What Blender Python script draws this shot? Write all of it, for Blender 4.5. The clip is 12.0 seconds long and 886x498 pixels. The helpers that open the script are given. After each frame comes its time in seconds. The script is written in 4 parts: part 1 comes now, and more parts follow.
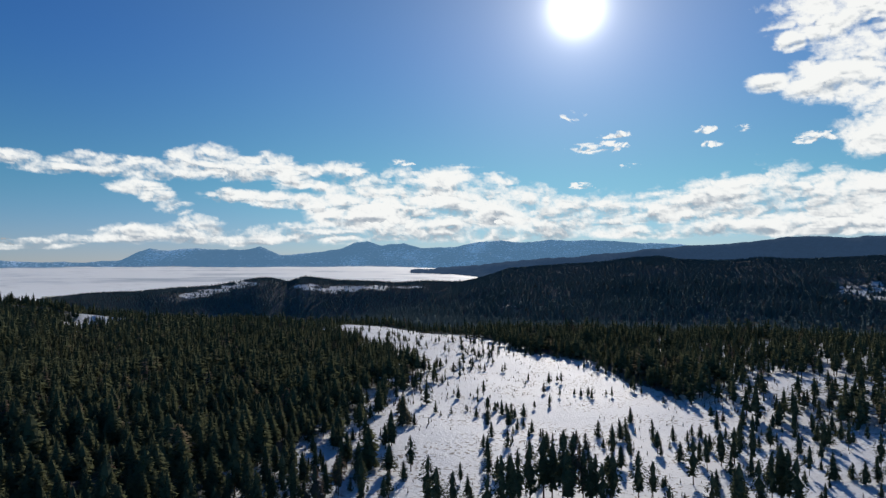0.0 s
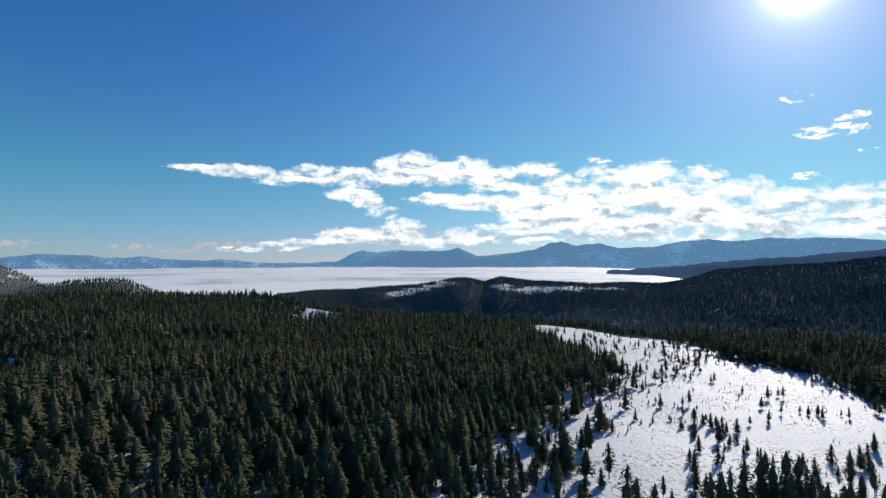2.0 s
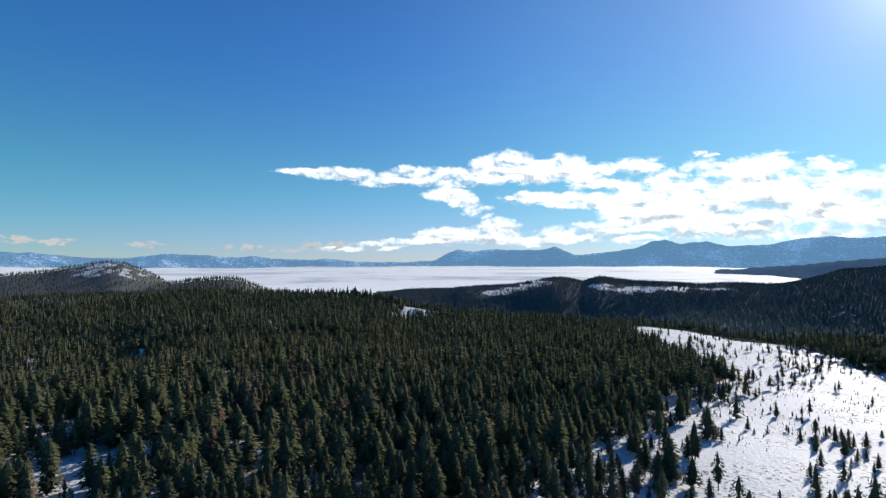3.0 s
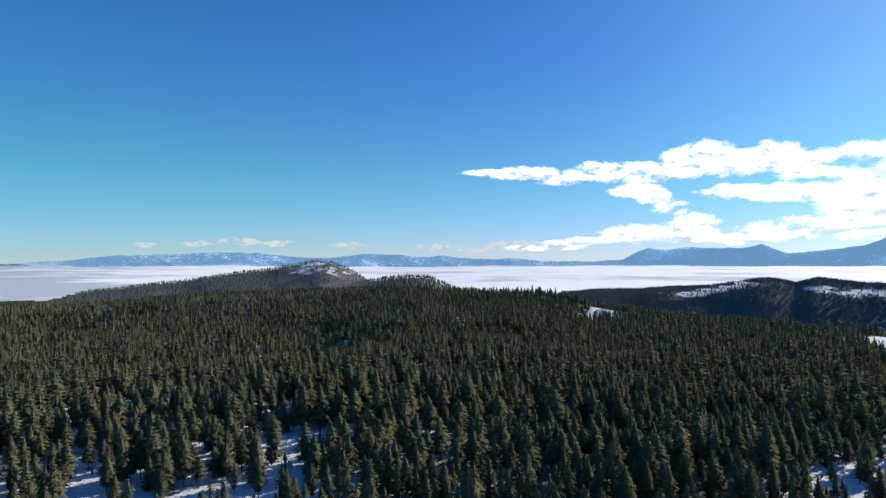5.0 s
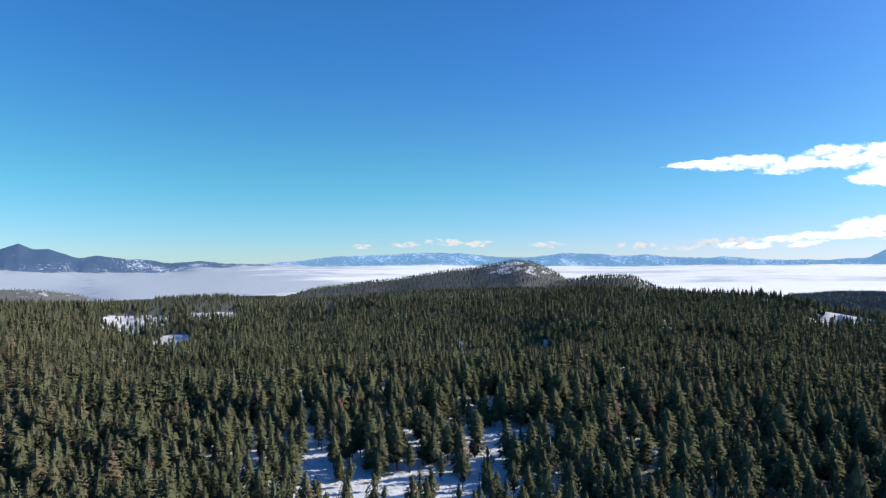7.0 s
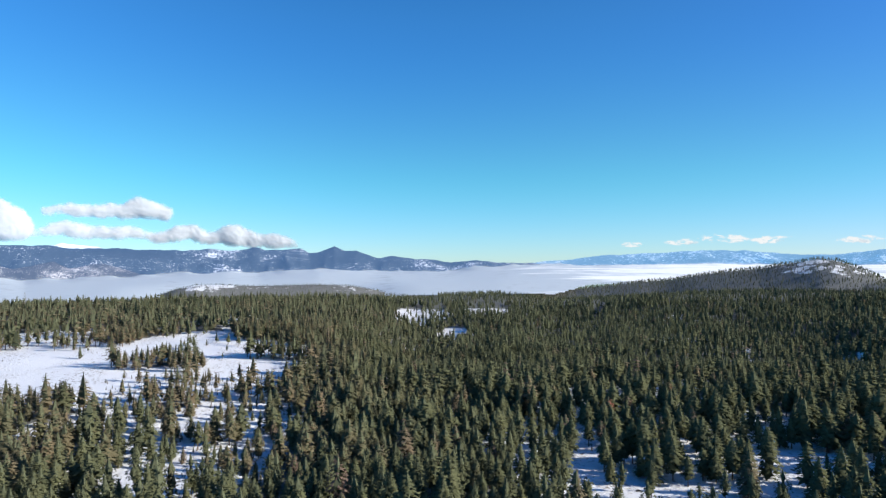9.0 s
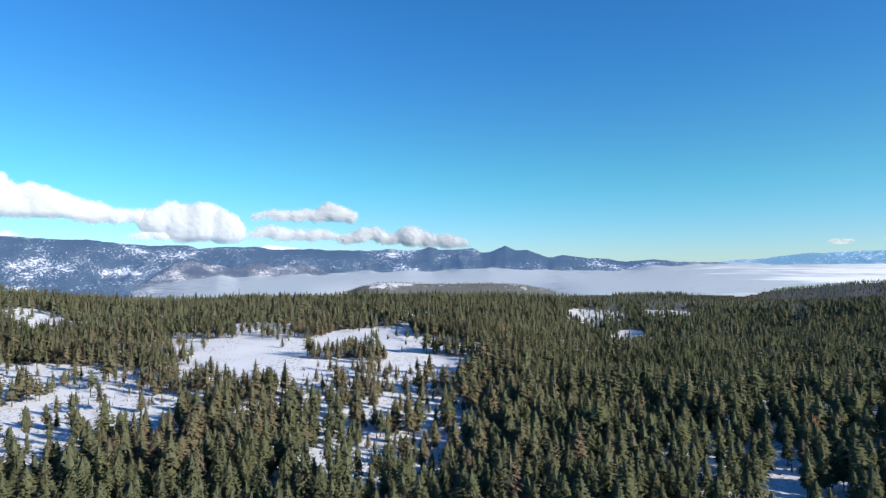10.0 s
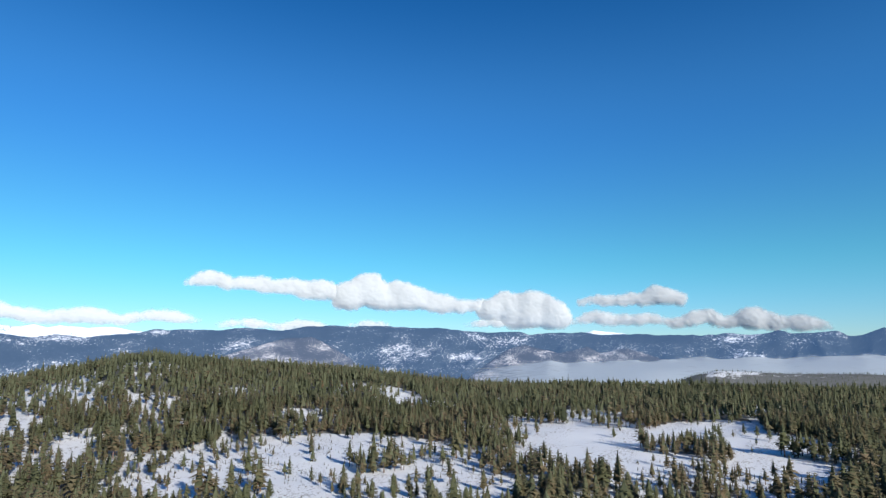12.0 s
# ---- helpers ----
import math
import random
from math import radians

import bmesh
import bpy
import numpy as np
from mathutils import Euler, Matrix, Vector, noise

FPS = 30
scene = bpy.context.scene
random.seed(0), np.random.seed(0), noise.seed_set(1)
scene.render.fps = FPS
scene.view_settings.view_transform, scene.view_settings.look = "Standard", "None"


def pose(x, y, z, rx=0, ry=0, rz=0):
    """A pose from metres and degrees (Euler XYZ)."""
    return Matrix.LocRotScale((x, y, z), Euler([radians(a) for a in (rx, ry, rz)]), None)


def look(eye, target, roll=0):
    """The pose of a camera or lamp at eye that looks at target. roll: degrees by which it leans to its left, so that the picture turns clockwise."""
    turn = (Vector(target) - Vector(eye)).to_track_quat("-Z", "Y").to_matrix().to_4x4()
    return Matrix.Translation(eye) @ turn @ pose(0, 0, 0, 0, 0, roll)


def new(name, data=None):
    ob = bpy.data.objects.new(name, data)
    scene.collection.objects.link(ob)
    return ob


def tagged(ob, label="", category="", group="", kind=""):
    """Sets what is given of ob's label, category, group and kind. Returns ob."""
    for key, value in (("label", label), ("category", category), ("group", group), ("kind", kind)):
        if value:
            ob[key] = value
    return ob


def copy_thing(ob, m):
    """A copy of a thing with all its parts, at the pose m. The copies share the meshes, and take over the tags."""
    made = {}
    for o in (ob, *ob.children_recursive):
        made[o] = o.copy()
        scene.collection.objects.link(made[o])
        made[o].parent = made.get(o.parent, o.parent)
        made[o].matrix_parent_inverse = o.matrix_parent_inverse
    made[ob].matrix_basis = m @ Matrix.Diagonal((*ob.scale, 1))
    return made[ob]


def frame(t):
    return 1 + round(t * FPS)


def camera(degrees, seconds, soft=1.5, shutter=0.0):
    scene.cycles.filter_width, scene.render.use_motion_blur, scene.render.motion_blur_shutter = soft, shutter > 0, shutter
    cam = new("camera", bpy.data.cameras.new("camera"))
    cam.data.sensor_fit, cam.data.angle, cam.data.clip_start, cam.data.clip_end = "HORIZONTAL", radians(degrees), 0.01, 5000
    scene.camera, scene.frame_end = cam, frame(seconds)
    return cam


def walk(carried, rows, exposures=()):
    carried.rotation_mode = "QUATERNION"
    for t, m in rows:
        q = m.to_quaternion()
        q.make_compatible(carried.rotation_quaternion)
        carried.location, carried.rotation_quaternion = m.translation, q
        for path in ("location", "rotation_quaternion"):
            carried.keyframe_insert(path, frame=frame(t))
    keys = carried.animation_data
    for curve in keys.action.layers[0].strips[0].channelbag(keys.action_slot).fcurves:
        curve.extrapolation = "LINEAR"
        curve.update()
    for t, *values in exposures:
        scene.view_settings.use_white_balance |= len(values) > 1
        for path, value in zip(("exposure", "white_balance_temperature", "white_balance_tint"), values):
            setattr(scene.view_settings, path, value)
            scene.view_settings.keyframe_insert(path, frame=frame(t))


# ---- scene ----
cam = camera(71.96, 12.0, soft=1.35)
EYE = 75.0
# seconds, yaw, pitch, roll of a camera that hovers and turns
ROWS = [
    (0.0, 0.00, 1.60, 0.08),
    (0.5, 4.64, 1.61, 0.02),
    (1.0, 8.94, 1.64, 0.06),
    (1.5, 13.42, 1.66, 0.01),
    (2.0, 18.09, 1.66, -0.02),
    (2.5, 22.52, 1.61, -0.04),
    (3.0, 27.08, 1.58, -0.04),
    (3.5, 32.14, 1.56, -0.08),
    (5.5, 48.29, 1.45, -0.10),
    (6.0, 52.83, 1.43, -0.06),
    (6.5, 57.60, 1.42, -0.02),
    (8.5, 80.74, 1.33, 0.07),
    (9.0, 87.50, 1.32, 0.12),
    (9.5, 94.74, 1.30, 0.19),
    (10.0, 103.44, 1.29, 0.15),
    (10.5, 110.44, 1.30, 0.11),
    (11.0, 114.98, 1.30, 0.11),
    (11.5, 122.51, 2.11, 0.12),
    (12.0, 133.26, 9.31, 0.10),
]
EXPOSURE = 0.9
walk(cam, [(t, pose(0, 0, EYE, 90 + pitch, roll, yaw)) for t, yaw, pitch, roll in ROWS], [(0.0, EXPOSURE - 0.88, 6550, 12), (3.0, EXPOSURE - 0.32, 6500, 11), (6.0, EXPOSURE + 0.05, 6500, 15), (9.0, EXPOSURE + 0.31, 6500, 11), (10.5, EXPOSURE + 0.08, 6500, 11), (12.0, EXPOSURE - 0.1, 6500, 10)])

# ---- world and sun ----
SUN_AZ, SUN_EL = -12.5, 22.6          # degrees to the left of +Y, degrees up
sun_way = Vector((-math.sin(radians(SUN_AZ)) * math.cos(radians(SUN_EL)), math.cos(radians(SUN_AZ)) * math.cos(radians(SUN_EL)), math.sin(radians(SUN_EL))))


def node(tree, kind, **inputs):
    n = tree.nodes.new(kind)
    for key, value in inputs.items():
        if key in n.inputs:
            n.inputs[key].default_value = value
    return n


def math_node(tree, op, a, b=None, c=None, clamp=False):
    n = tree.nodes.new("ShaderNodeMath")
    n.operation, n.use_clamp = op, clamp
    for i, v in enumerate((a, b, c)):
        if v is None:
            continue
        if isinstance(v, (int, float)):
            n.inputs[i].default_value = v
        else:
            tree.links.new(v, n.inputs[i])
    return n.outputs[0]


def map_node(tree, v, a, b, c=0.0, d=1.0):
    n = tree.nodes.new("ShaderNodeMapRange")
    n.interpolation_type = "SMOOTHSTEP"
    tree.links.new(v, n.inputs[0])
    for i, x in enumerate((a, b, c, d)):
        n.inputs[i + 1].default_value = x
    return n.outputs[0]


def mix_node(tree, fac, a, b, blend="MIX"):
    n = tree.nodes.new("ShaderNodeMix")
    n.data_type, n.blend_type = "RGBA", blend
    for sock, v in ((n.inputs[0], fac), (n.inputs[6], a), (n.inputs[7], b)):
        if isinstance(v, (int, float)):
            sock.default_value = v
        elif isinstance(v, tuple):
            sock.default_value = (*v, 1.0)
        else:
            tree.links.new(v, sock)
    return n.outputs[2]


def noise_node(tree, vector, scale, detail=4.0, rough=0.55):
    n = tree.nodes.new("ShaderNodeTexNoise")
    n.inputs["Scale"].default_value, n.inputs["Detail"].default_value, n.inputs["Roughness"].default_value = scale, detail, rough
    if vector is not None:
        tree.links.new(vector, n.inputs["Vector"])
    return n.outputs["Fac"]


world = bpy.data.worlds.new("sky")
scene.world = world
world.use_nodes = True
wt = world.node_tree
wt.nodes.clear()
sky = wt.nodes.new("ShaderNodeTexSky")
sky.sky_type, sky.sun_disc = "NISHITA", False
sky.sun_elevation, sky.sun_rotation = radians(SUN_EL), radians(-SUN_AZ)
sky.altitude, sky.air_density, sky.dust_density, sky.ozone_density = 1200.0, 1.0, 0.0, 3.0
direction = wt.nodes.new("ShaderNodeTexCoord")
axes = wt.nodes.new("ShaderNodeSeparateXYZ")
wt.links.new(direction.outputs["Generated"], axes.inputs[0])
# clear cold air: pale at the horizon, deep blue overhead
filters = mix_node(wt, map_node(wt, axes.outputs[2], 0.0, 0.15), (0.41, 0.555, 0.80), (0.28, 0.645, 0.73))
filters = mix_node(wt, map_node(wt, axes.outputs[2], 0.10, 0.36), filters, (0.20, 0.585, 0.92))
filters = mix_node(wt, map_node(wt, axes.outputs[2], 0.36, 0.60), filters, (0.06, 0.41, 0.77))
# the aureole round the sun
dot = wt.nodes.new("ShaderNodeVectorMath")
dot.operation = "DOT_PRODUCT"
wt.links.new(direction.outputs["Generated"], dot.inputs[0])
dot.inputs[1].default_value = sun_way
cosine = math_node(wt, "MAXIMUM", dot.outputs["Value"], 0.0)
filters = mix_node(wt, 1.0, filters, mix_node(wt, map_node(wt, dot.outputs["Value"], -0.2, 0.95), (0.94, 1.02, 0.95), (1.08, 0.94, 0.82)), "MULTIPLY")
dip = math_node(wt, "MULTIPLY", map_node(wt, dot.outputs["Value"], 0.1, 0.68), map_node(wt, dot.outputs["Value"], 0.72, 0.98, 1.0, 0.0))
filters = mix_node(wt, dip, filters, mix_node(wt, 1.0, filters, (0.93, 0.865, 0.98), "MULTIPLY"))
tone = mix_node(wt, 1.0, sky.outputs[0], filters, "MULTIPLY")
core = math_node(wt, "MULTIPLY", math_node(wt, "POWER", cosine, 1900.0), 20.0)
halo = math_node(wt, "ADD", math_node(wt, "MULTIPLY", math_node(wt, "POWER", cosine, 60.0), 1.8), math_node(wt, "MULTIPLY", math_node(wt, "POWER", cosine, 320.0), 3.0))
glow = wt.nodes.new("ShaderNodeVectorMath")
glow.operation = "SCALE"
glow.inputs[0].default_value = (1.0, 0.97, 0.92)
wide_halo = math_node(wt, "MULTIPLY", math_node(wt, "POWER", cosine, 9.0), 1.05)
wt.links.new(math_node(wt, "ADD", math_node(wt, "ADD", core, halo), wide_halo), glow.inputs["Scale"])
total = wt.nodes.new("ShaderNodeVectorMath")
wt.links.new(tone, total.inputs[0])
wt.links.new(glow.outputs[0], total.inputs[1])
background = node(wt, "ShaderNodeBackground", Strength=0.10)
wt.links.new(total.outputs[0], background.inputs["Color"])
world_out = wt.nodes.new("ShaderNodeOutputWorld")
wt.links.new(background.outputs[0], world_out.inputs[0])

sun = new("sun", bpy.data.lights.new("sun", "SUN"))
sun.data.energy, sun.data.angle, sun.data.color = 3.55, radians(0.53), (1.0, 0.94, 0.85)
sun.matrix_world = look(sun_way * 2000, (0, 0, 0))


# ---- numbers: noise and plan ----
def lattice(ix, iy, seed):
    h = (ix.astype(np.int64) * 374761393 + iy.astype(np.int64) * 668265263 + seed * 974634777) & 0xFFFFFFFF
    h = ((h ^ (h >> 13)) * 1274126177) & 0xFFFFFFFF
    return ((h ^ (h >> 16)) & 0xFFFF) / 65535.0


def value_noise(x, y, seed):
    ix, iy = np.floor(x), np.floor(y)
    fx, fy = x - ix, y - iy
    fx, fy = fx * fx * fx * (fx * (fx * 6 - 15) + 10), fy * fy * fy * (fy * (fy * 6 - 15) + 10)
    a, b = lattice(ix, iy, seed), lattice(ix + 1, iy, seed)
    c, d = lattice(ix, iy + 1, seed), lattice(ix + 1, iy + 1, seed)
    return (a + (b - a) * fx) * (1 - fy) + (c + (d - c) * fx) * fy


def fbm(x, y, octaves=5, seed=1, gain=0.5):
    """Fractal noise, about -1 to 1."""
    total, amp, size = 0.0, 1.0, 0.0
    for k in range(octaves):
        total = total + amp * (2 * value_noise(x * 2.03 ** k + 17.3 * k, y * 2.03 ** k - 9.1 * k, seed + k) - 1)
        size += amp
        amp *= gain
    return total / size * 1.6


def ridged(x, y, octaves=5, seed=1):
    total, amp, size = 0.0, 1.0, 0.0
    for k in range(octaves):
        n = 1 - np.abs(2 * value_noise(x * 2.1 ** k + 5.7 * k, y * 2.1 ** k + 3.3 * k, seed + k) - 1)
        total = total + amp * n * n
        size += amp
        amp *= 0.5
    return total / size


def smooth(t):
    t = np.clip(t, 0, 1)
    return t * t * (3 - 2 * t)


def along(az, table, column):
    rows = sorted(table)
    return np.interp(az, [r[0] for r in rows], [r[column] for r in rows])


# azimuth (degrees left of +Y), slope of the sight line to the tree tops, distance of the plateau's brow
BROW = [(-60, -5.2, 640), (-36, -5.3, 640), (-15, -5.6, 640), (-8, -5.65, 640), (-2, -5.5, 620), (2, -5.35, 650), (5.5, -4.68, 735), (8.8, -4.35, 785), (12, -4.6, 800), (15, -4.5, 830), (20, -4.1, 900), (26, -3.6, 980),
        (31, -2.85, 1080), (33, -2.3, 1130), (36, -2.0, 1180), (42, -1.95, 1250), (44, -1.95, 1290), (47, -1.8, 1320), (49.9, -1.75, 1380),
        (52, -1.75, 1480), (55, -1.85, 1620), (58, -1.9, 1700), (64, -2.1, 1700), (68, -2.3, 1700), (72, -2.6, 1700), (77, -2.9, 1700), (80, -2.62, 1700), (82.5, -2.42, 1700), (86, -2.5, 1700), (90, -2.65, 1650), (95, -2.65, 1400), (100, -2.65, 1150),
        (110, -2.74, 1150)]
BROW += [(119, -2.7, 1150), (127, -2.75, 1150), (133, -2.4, 1150), (137, -1.9, 1150), (140, -1.4, 1150), (145, -1.1, 1140), (150, -0.7, 1120),
         (155, -0.45, 1110), (158, 0.15, 1100), (160.5, 0.05, 1100), (163, -0.7, 1100), (167, -1.4, 1100), (172, -2.2, 1100), (200, -3.0, 1000), (300, -5.2, 640)]
TREE = 17.0
# further hills: azimuth and slope of the sight line to the crest
HILL_C = [(-70, 0.44), (-36, 1.09), (-29.7, 0.84), (-24.7, 0.79), (-21.1, 0.91), (-19.7, 1.17), (-17.3, 1.04), (-15.3, 0.69), (-11.3, 0.50), (-8.7, 0.29), (-6.1, 0.09), (-4.5, -0.44), (-3, -0.86), (1.3, -1.76), (5, -3.36), (9, -4.86)]
HILL_D = [(-8, -2.08), (-4.5, -0.98), (-0.8, -1.04), (2.3, -0.98), (4.4, -1.13), (7.6, -0.96), (9.7, -0.90), (12.7, -0.53), (14.2, -0.98), (15.7, -0.67), (16.7, -0.61), (18.1, -0.85), (20.5, -1.28), (24.1, -1.48), (26.3, -1.69), (30, -1.76), (32.3, -2.02), (36, -2.48), (42, -3.88)]
HILL_K = [(49.5, -2.42), (51.4, -1.02), (52, -0.57), (52.4, -0.32), (53.6, 0.22), (54.6, 0.65), (56, 0.75), (57.3, 0.54), (58.9, 0.27), (59.9, 0.01), (62.6, -0.26), (65.2, -0.68), (67.3, -1.04), (69.8, -1.23), (72.3, -1.58), (74.8, -1.86), (77.2, -2.03), (79.9, -2.48), (82, -3.22)]
HUMP = [(40, -3.4), (41.5, -2.6), (42.6, -2.0), (44, -1.4), (45.3, -0.78), (46.3, -0.63), (48.3, -0.69), (49.9, -0.85), (52, -1.07), (55, -1.6), (58, -2.3), (61, -3.2)]
KNOLL = [(90, -3.00), (92.7, -2.28), (93.7, -1.99), (96.1, -1.55), (99.1, -1.42), (104.3, -1.50), (108, -1.35), (109.6, -1.35), (111.2, -1.70), (112.8, -2.30), (115, -3.00)]


def hill(az, r, table, middle, near, far, base):
    crest = EYE + middle * np.tan(np.radians(along(az, table, 1))) - TREE * 0.8
    inside = smooth((az - (table[0][0] - 3)) / 3) * smooth(((table[-1][0] + 3) - az) / 3)
    crest = base + (crest - base) * inside
    d = (r - middle) / np.where(r < middle, near, far)
    return base + (crest - base) * (1 - smooth(np.abs(d)))


def height(x, y):
    """The ground's height."""
    r = np.hypot(x, y)
    az = np.degrees(np.arctan2(-x, y))
    az = np.where(az < -100, az + 360, az)
    brow = along(az, BROW, 2)
    top = EYE + brow * np.tan(np.radians(along(az, BROW, 1))) - TREE
    rise = smooth((r - 320) / (brow - 320))
    low = np.interp(az, [-40, 5, 14, 300], [-25, -30, -75, -75])
    z = top * rise * (r <= brow) + (r > brow) * (top + (low - top) * smooth((r - brow) / 420))
    dale = 33 * (0.4 * smooth((az - 22) / 10) + 0.6 * smooth((az - 45) / 12)) * smooth((99 - az) / 10)
    z = z - dale * smooth((r - 320) / 350) * (1 - smooth((r - 900) / 700)) * (r <= brow)
    z = z + fbm(x / 260, y / 260, 4, 11) * 4.0 * smooth(r / 300) * (1 - 0.6 * rise)
    z = z + fbm(x / 120, y / 120, 3, 15) * 6.0 * smooth((r - 330) / 150) * (r < brow) * (1 - rise ** 4) * smooth((az - 28) / 8) * smooth((94 - az) / 8)
    for table, middle, near, far, base, seed in ((HILL_C, 1950, 1300, 500, -60, 3), (HILL_D, 1850, 750, 450, -90, 5), (HILL_K, 2000, 520, 380, -90, 7), (KNOLL, 1900, 330, 300, -90, 9), (HUMP, 1880, 480, 240, -90, 13)):
        h = hill(az, r, table, middle, near, far, base)
        h = h + ridged(x / 330, y / 330, 4, seed) * 22 * smooth((h + 60) / 80) * (1 - smooth(1 - np.abs(r - middle) / 260)) - 4
        z = np.maximum(z, h)
    return np.where(r > 2500, np.minimum(z, -60 - (r - 2500) * 0.05), z)


# openings in the forest, in plan
SLOPE = [(-45, 120), (-16, 206), (-8, 288), (2, 350), (8, 390), (-10, 440), (-45, 540), (-105, 650), (-140, 790), (-165, 900), (-100, 860), (-10, 745), (45, 640), (80, 560), (104, 521),
         (125, 430), (129, 356), (141, 303), (171, 292), (240, 260), (170, 110)]
SPARSE_NEAR = [(135, 300), (142, 372), (260, 400), (430, 400), (240, 255)]
SPARSE = [(135, 300), (142, 372), (184, 545), (299, 628), (470, 640), (430, 400), (240, 255)]
MEADOW = [(-522, -391), (-521, -354), (-521, -302), (-545, -265), (-604, -267), (-636, -247), (-688, -213), (-612, -181), (-579, -131), (-538, -94), (-440, -72), (-404, -86),
          (-412, -114), (-400, -160), (-345, -170), (-330, -190), (-323, -210), (-396, -295)]
MEADOW_B = [(-293, -439), (-316, -438), (-346, -437), (-355, -388), (-358, -350), (-350, -283), (-290, -230), (-300, -196), (-276, -200), (-231, -176), (-212, -184), (-198, -188),
            (-186, -194), (-178, -202), (-160, -196), (-145, -205), (-138, -217), (-170, -270), (-205, -340), (-250, -400)]
MEADOW_C = [(-137, -215), (-170, -270), (-205, -340), (-250, -400), (-293, -439), (-189, -447), (-155, -444), (-111, -442), (-109, -330), (-124, -284), (-130, -240)]
MEADOW_D = [(-126, -507), (-156, -544), (-166, -510), (-143, -448), (-100, -445)]
MEADOW_E = [(-149, -729), (-170, -665), (-150, -567), (-119, -537), (-80, -560), (-60, -700)]
SCRUB = [(-357, -224), (-410, -181), (-436, -133), (-410, -70), (-225, -48), (-201, -93), (-220, -138)]
EDGE = [(-45, 120), (-16, 206), (-8, 288), (2, 350), (8, 390), (-10, 440), (-34, 430), (-50, 330), (-62, 257), (-74, 200), (-95, 120)]
GAP = [(-299, 76), (-278, 109), (-250, 128), (-235, 162), (-202, 166), (-175, 143), (-153, 110), (-160, 64), (-188, 32), (-242, 21), (-292, 48)]
HILLSIDE = [(-150, -850), (-330, -1000), (-420, -950), (-400, -760), (-300, -600), (-160, -600), (-90, -700)]

# small snowy openings: bearing, distance, half width in degrees, half depth
PATCHES = [(30, 1020, 1.8, 105, 0.28), (90, 1250, 1.7, 130, 0.10), (87.8, 1290, 0.8, 130, 0.25), (86.6, 1000, 1.6, 90, 0.02), (83.5, 1350, 1.8, 130, 0.2), (75.6, 1620, 1.2, 90, 0.3), (66.7, 1690, 0.7, 70, 0.2),
           (73.3, 1400, 0.6, 120, 0.3), (137.1, 795, 2.0, 95, 0.06), (53.6, 750, 0.6, 80, 0.4), (42.3, 800, 0.8, 110, 0.3), (61, 830, 0.5, 80, 0.45), (48, 760, 0.5, 80, 0.5), (166, 834, 1.4, 90, 0.3),
           (163, 780, 1.6, 90, 0.3), (158, 655, 2.4, 80, 0.35), (152.2, 516, 0.7, 50, 0.3), (-21, 648, 2.5, 60, 0.45), (-29.6, 652, 2.5, 60, 0.35), (-33, 560, 2.5, 60, 0.3)]

# groves in the meadows: bearing, distance, half width in degrees, half depth
GROVES = [(112.3, 490, 4.2, 26), (102, 505, 3.5, 16), (127.3, 385, 2.8, 24), (139, 392, 3.2, 15), (121.5, 365, 4.5, 18), (-2.3, 358, 2.2, 9)]


def inside(x, y, poly):
    hit = np.zeros(x.shape, bool)
    for (x0, y0), (x1, y1) in zip(poly, poly[1:] + poly[:1]):
        if y0 != y1:
            hit ^= ((y0 > y) != (y1 > y)) & (x < (x1 - x0) * (y - y0) / (y1 - y0) + x0)
    return hit


def density(x, y):
    """How closely the trees stand, 0 to 1."""
    r = np.hypot(x, y)
    wx = x + fbm(x / 40, y / 40, 3, 21) * (5 + r * 0.018)
    wy = y + fbm(x / 40, y / 40, 3, 22) * (5 + r * 0.018)
    clump = fbm(x / 30, y / 30, 3, 23)
    d = np.clip(0.92 + 0.25 * fbm(x / 120, y / 120, 3, 24), 0.5, 1.0)
    bearing = np.degrees(np.arctan2(-x, y))
    bearing = np.where(bearing < -100, bearing + 360, bearing)
    d = np.where((bearing > 116) & (r > 420) & (r < 950), np.clip(0.86 + 0.9 * fbm(x / 75, y / 75, 4, 27), 0.08, 0.97), d)
    for poly, share in ((SPARSE, 0.6), (SPARSE_NEAR, 0.34), (GAP, 0.48), (EDGE, 0.34), (SCRUB, 0.46), (MEADOW_C, 0.45), (MEADOW_D, 0.2), (HILLSIDE, 0.72)):
        d = np.where(inside(wx, wy, poly), np.clip(share + clump * 0.5, 0.03, 0.9), d)
    for poly, share in ((SLOPE, 0.20), (MEADOW, 0.03), (MEADOW_E, 0.4), (MEADOW_B, 0.15)):
        d = np.where(inside(wx, wy, poly), np.clip(share * (0.55 + 3.0 * clump), 0.004, 0.6), d)
    az = np.degrees(np.arctan2(-x, y))
    az = np.where(az < -100, az + 360, az)
    for ca, cr, wide, deep in GROVES:
        d = np.where(((az - ca) / wide) ** 2 + ((r - cr) / deep + 0.5 * clump) ** 2 < 1, 0.85, d)
    for ca, cr, wide, deep, share in PATCHES:
        d = np.where(((az - ca) / wide + 0.3 * clump) ** 2 + ((r - cr) / deep + 0.3 * clump) ** 2 < 1, share, d)
    return d


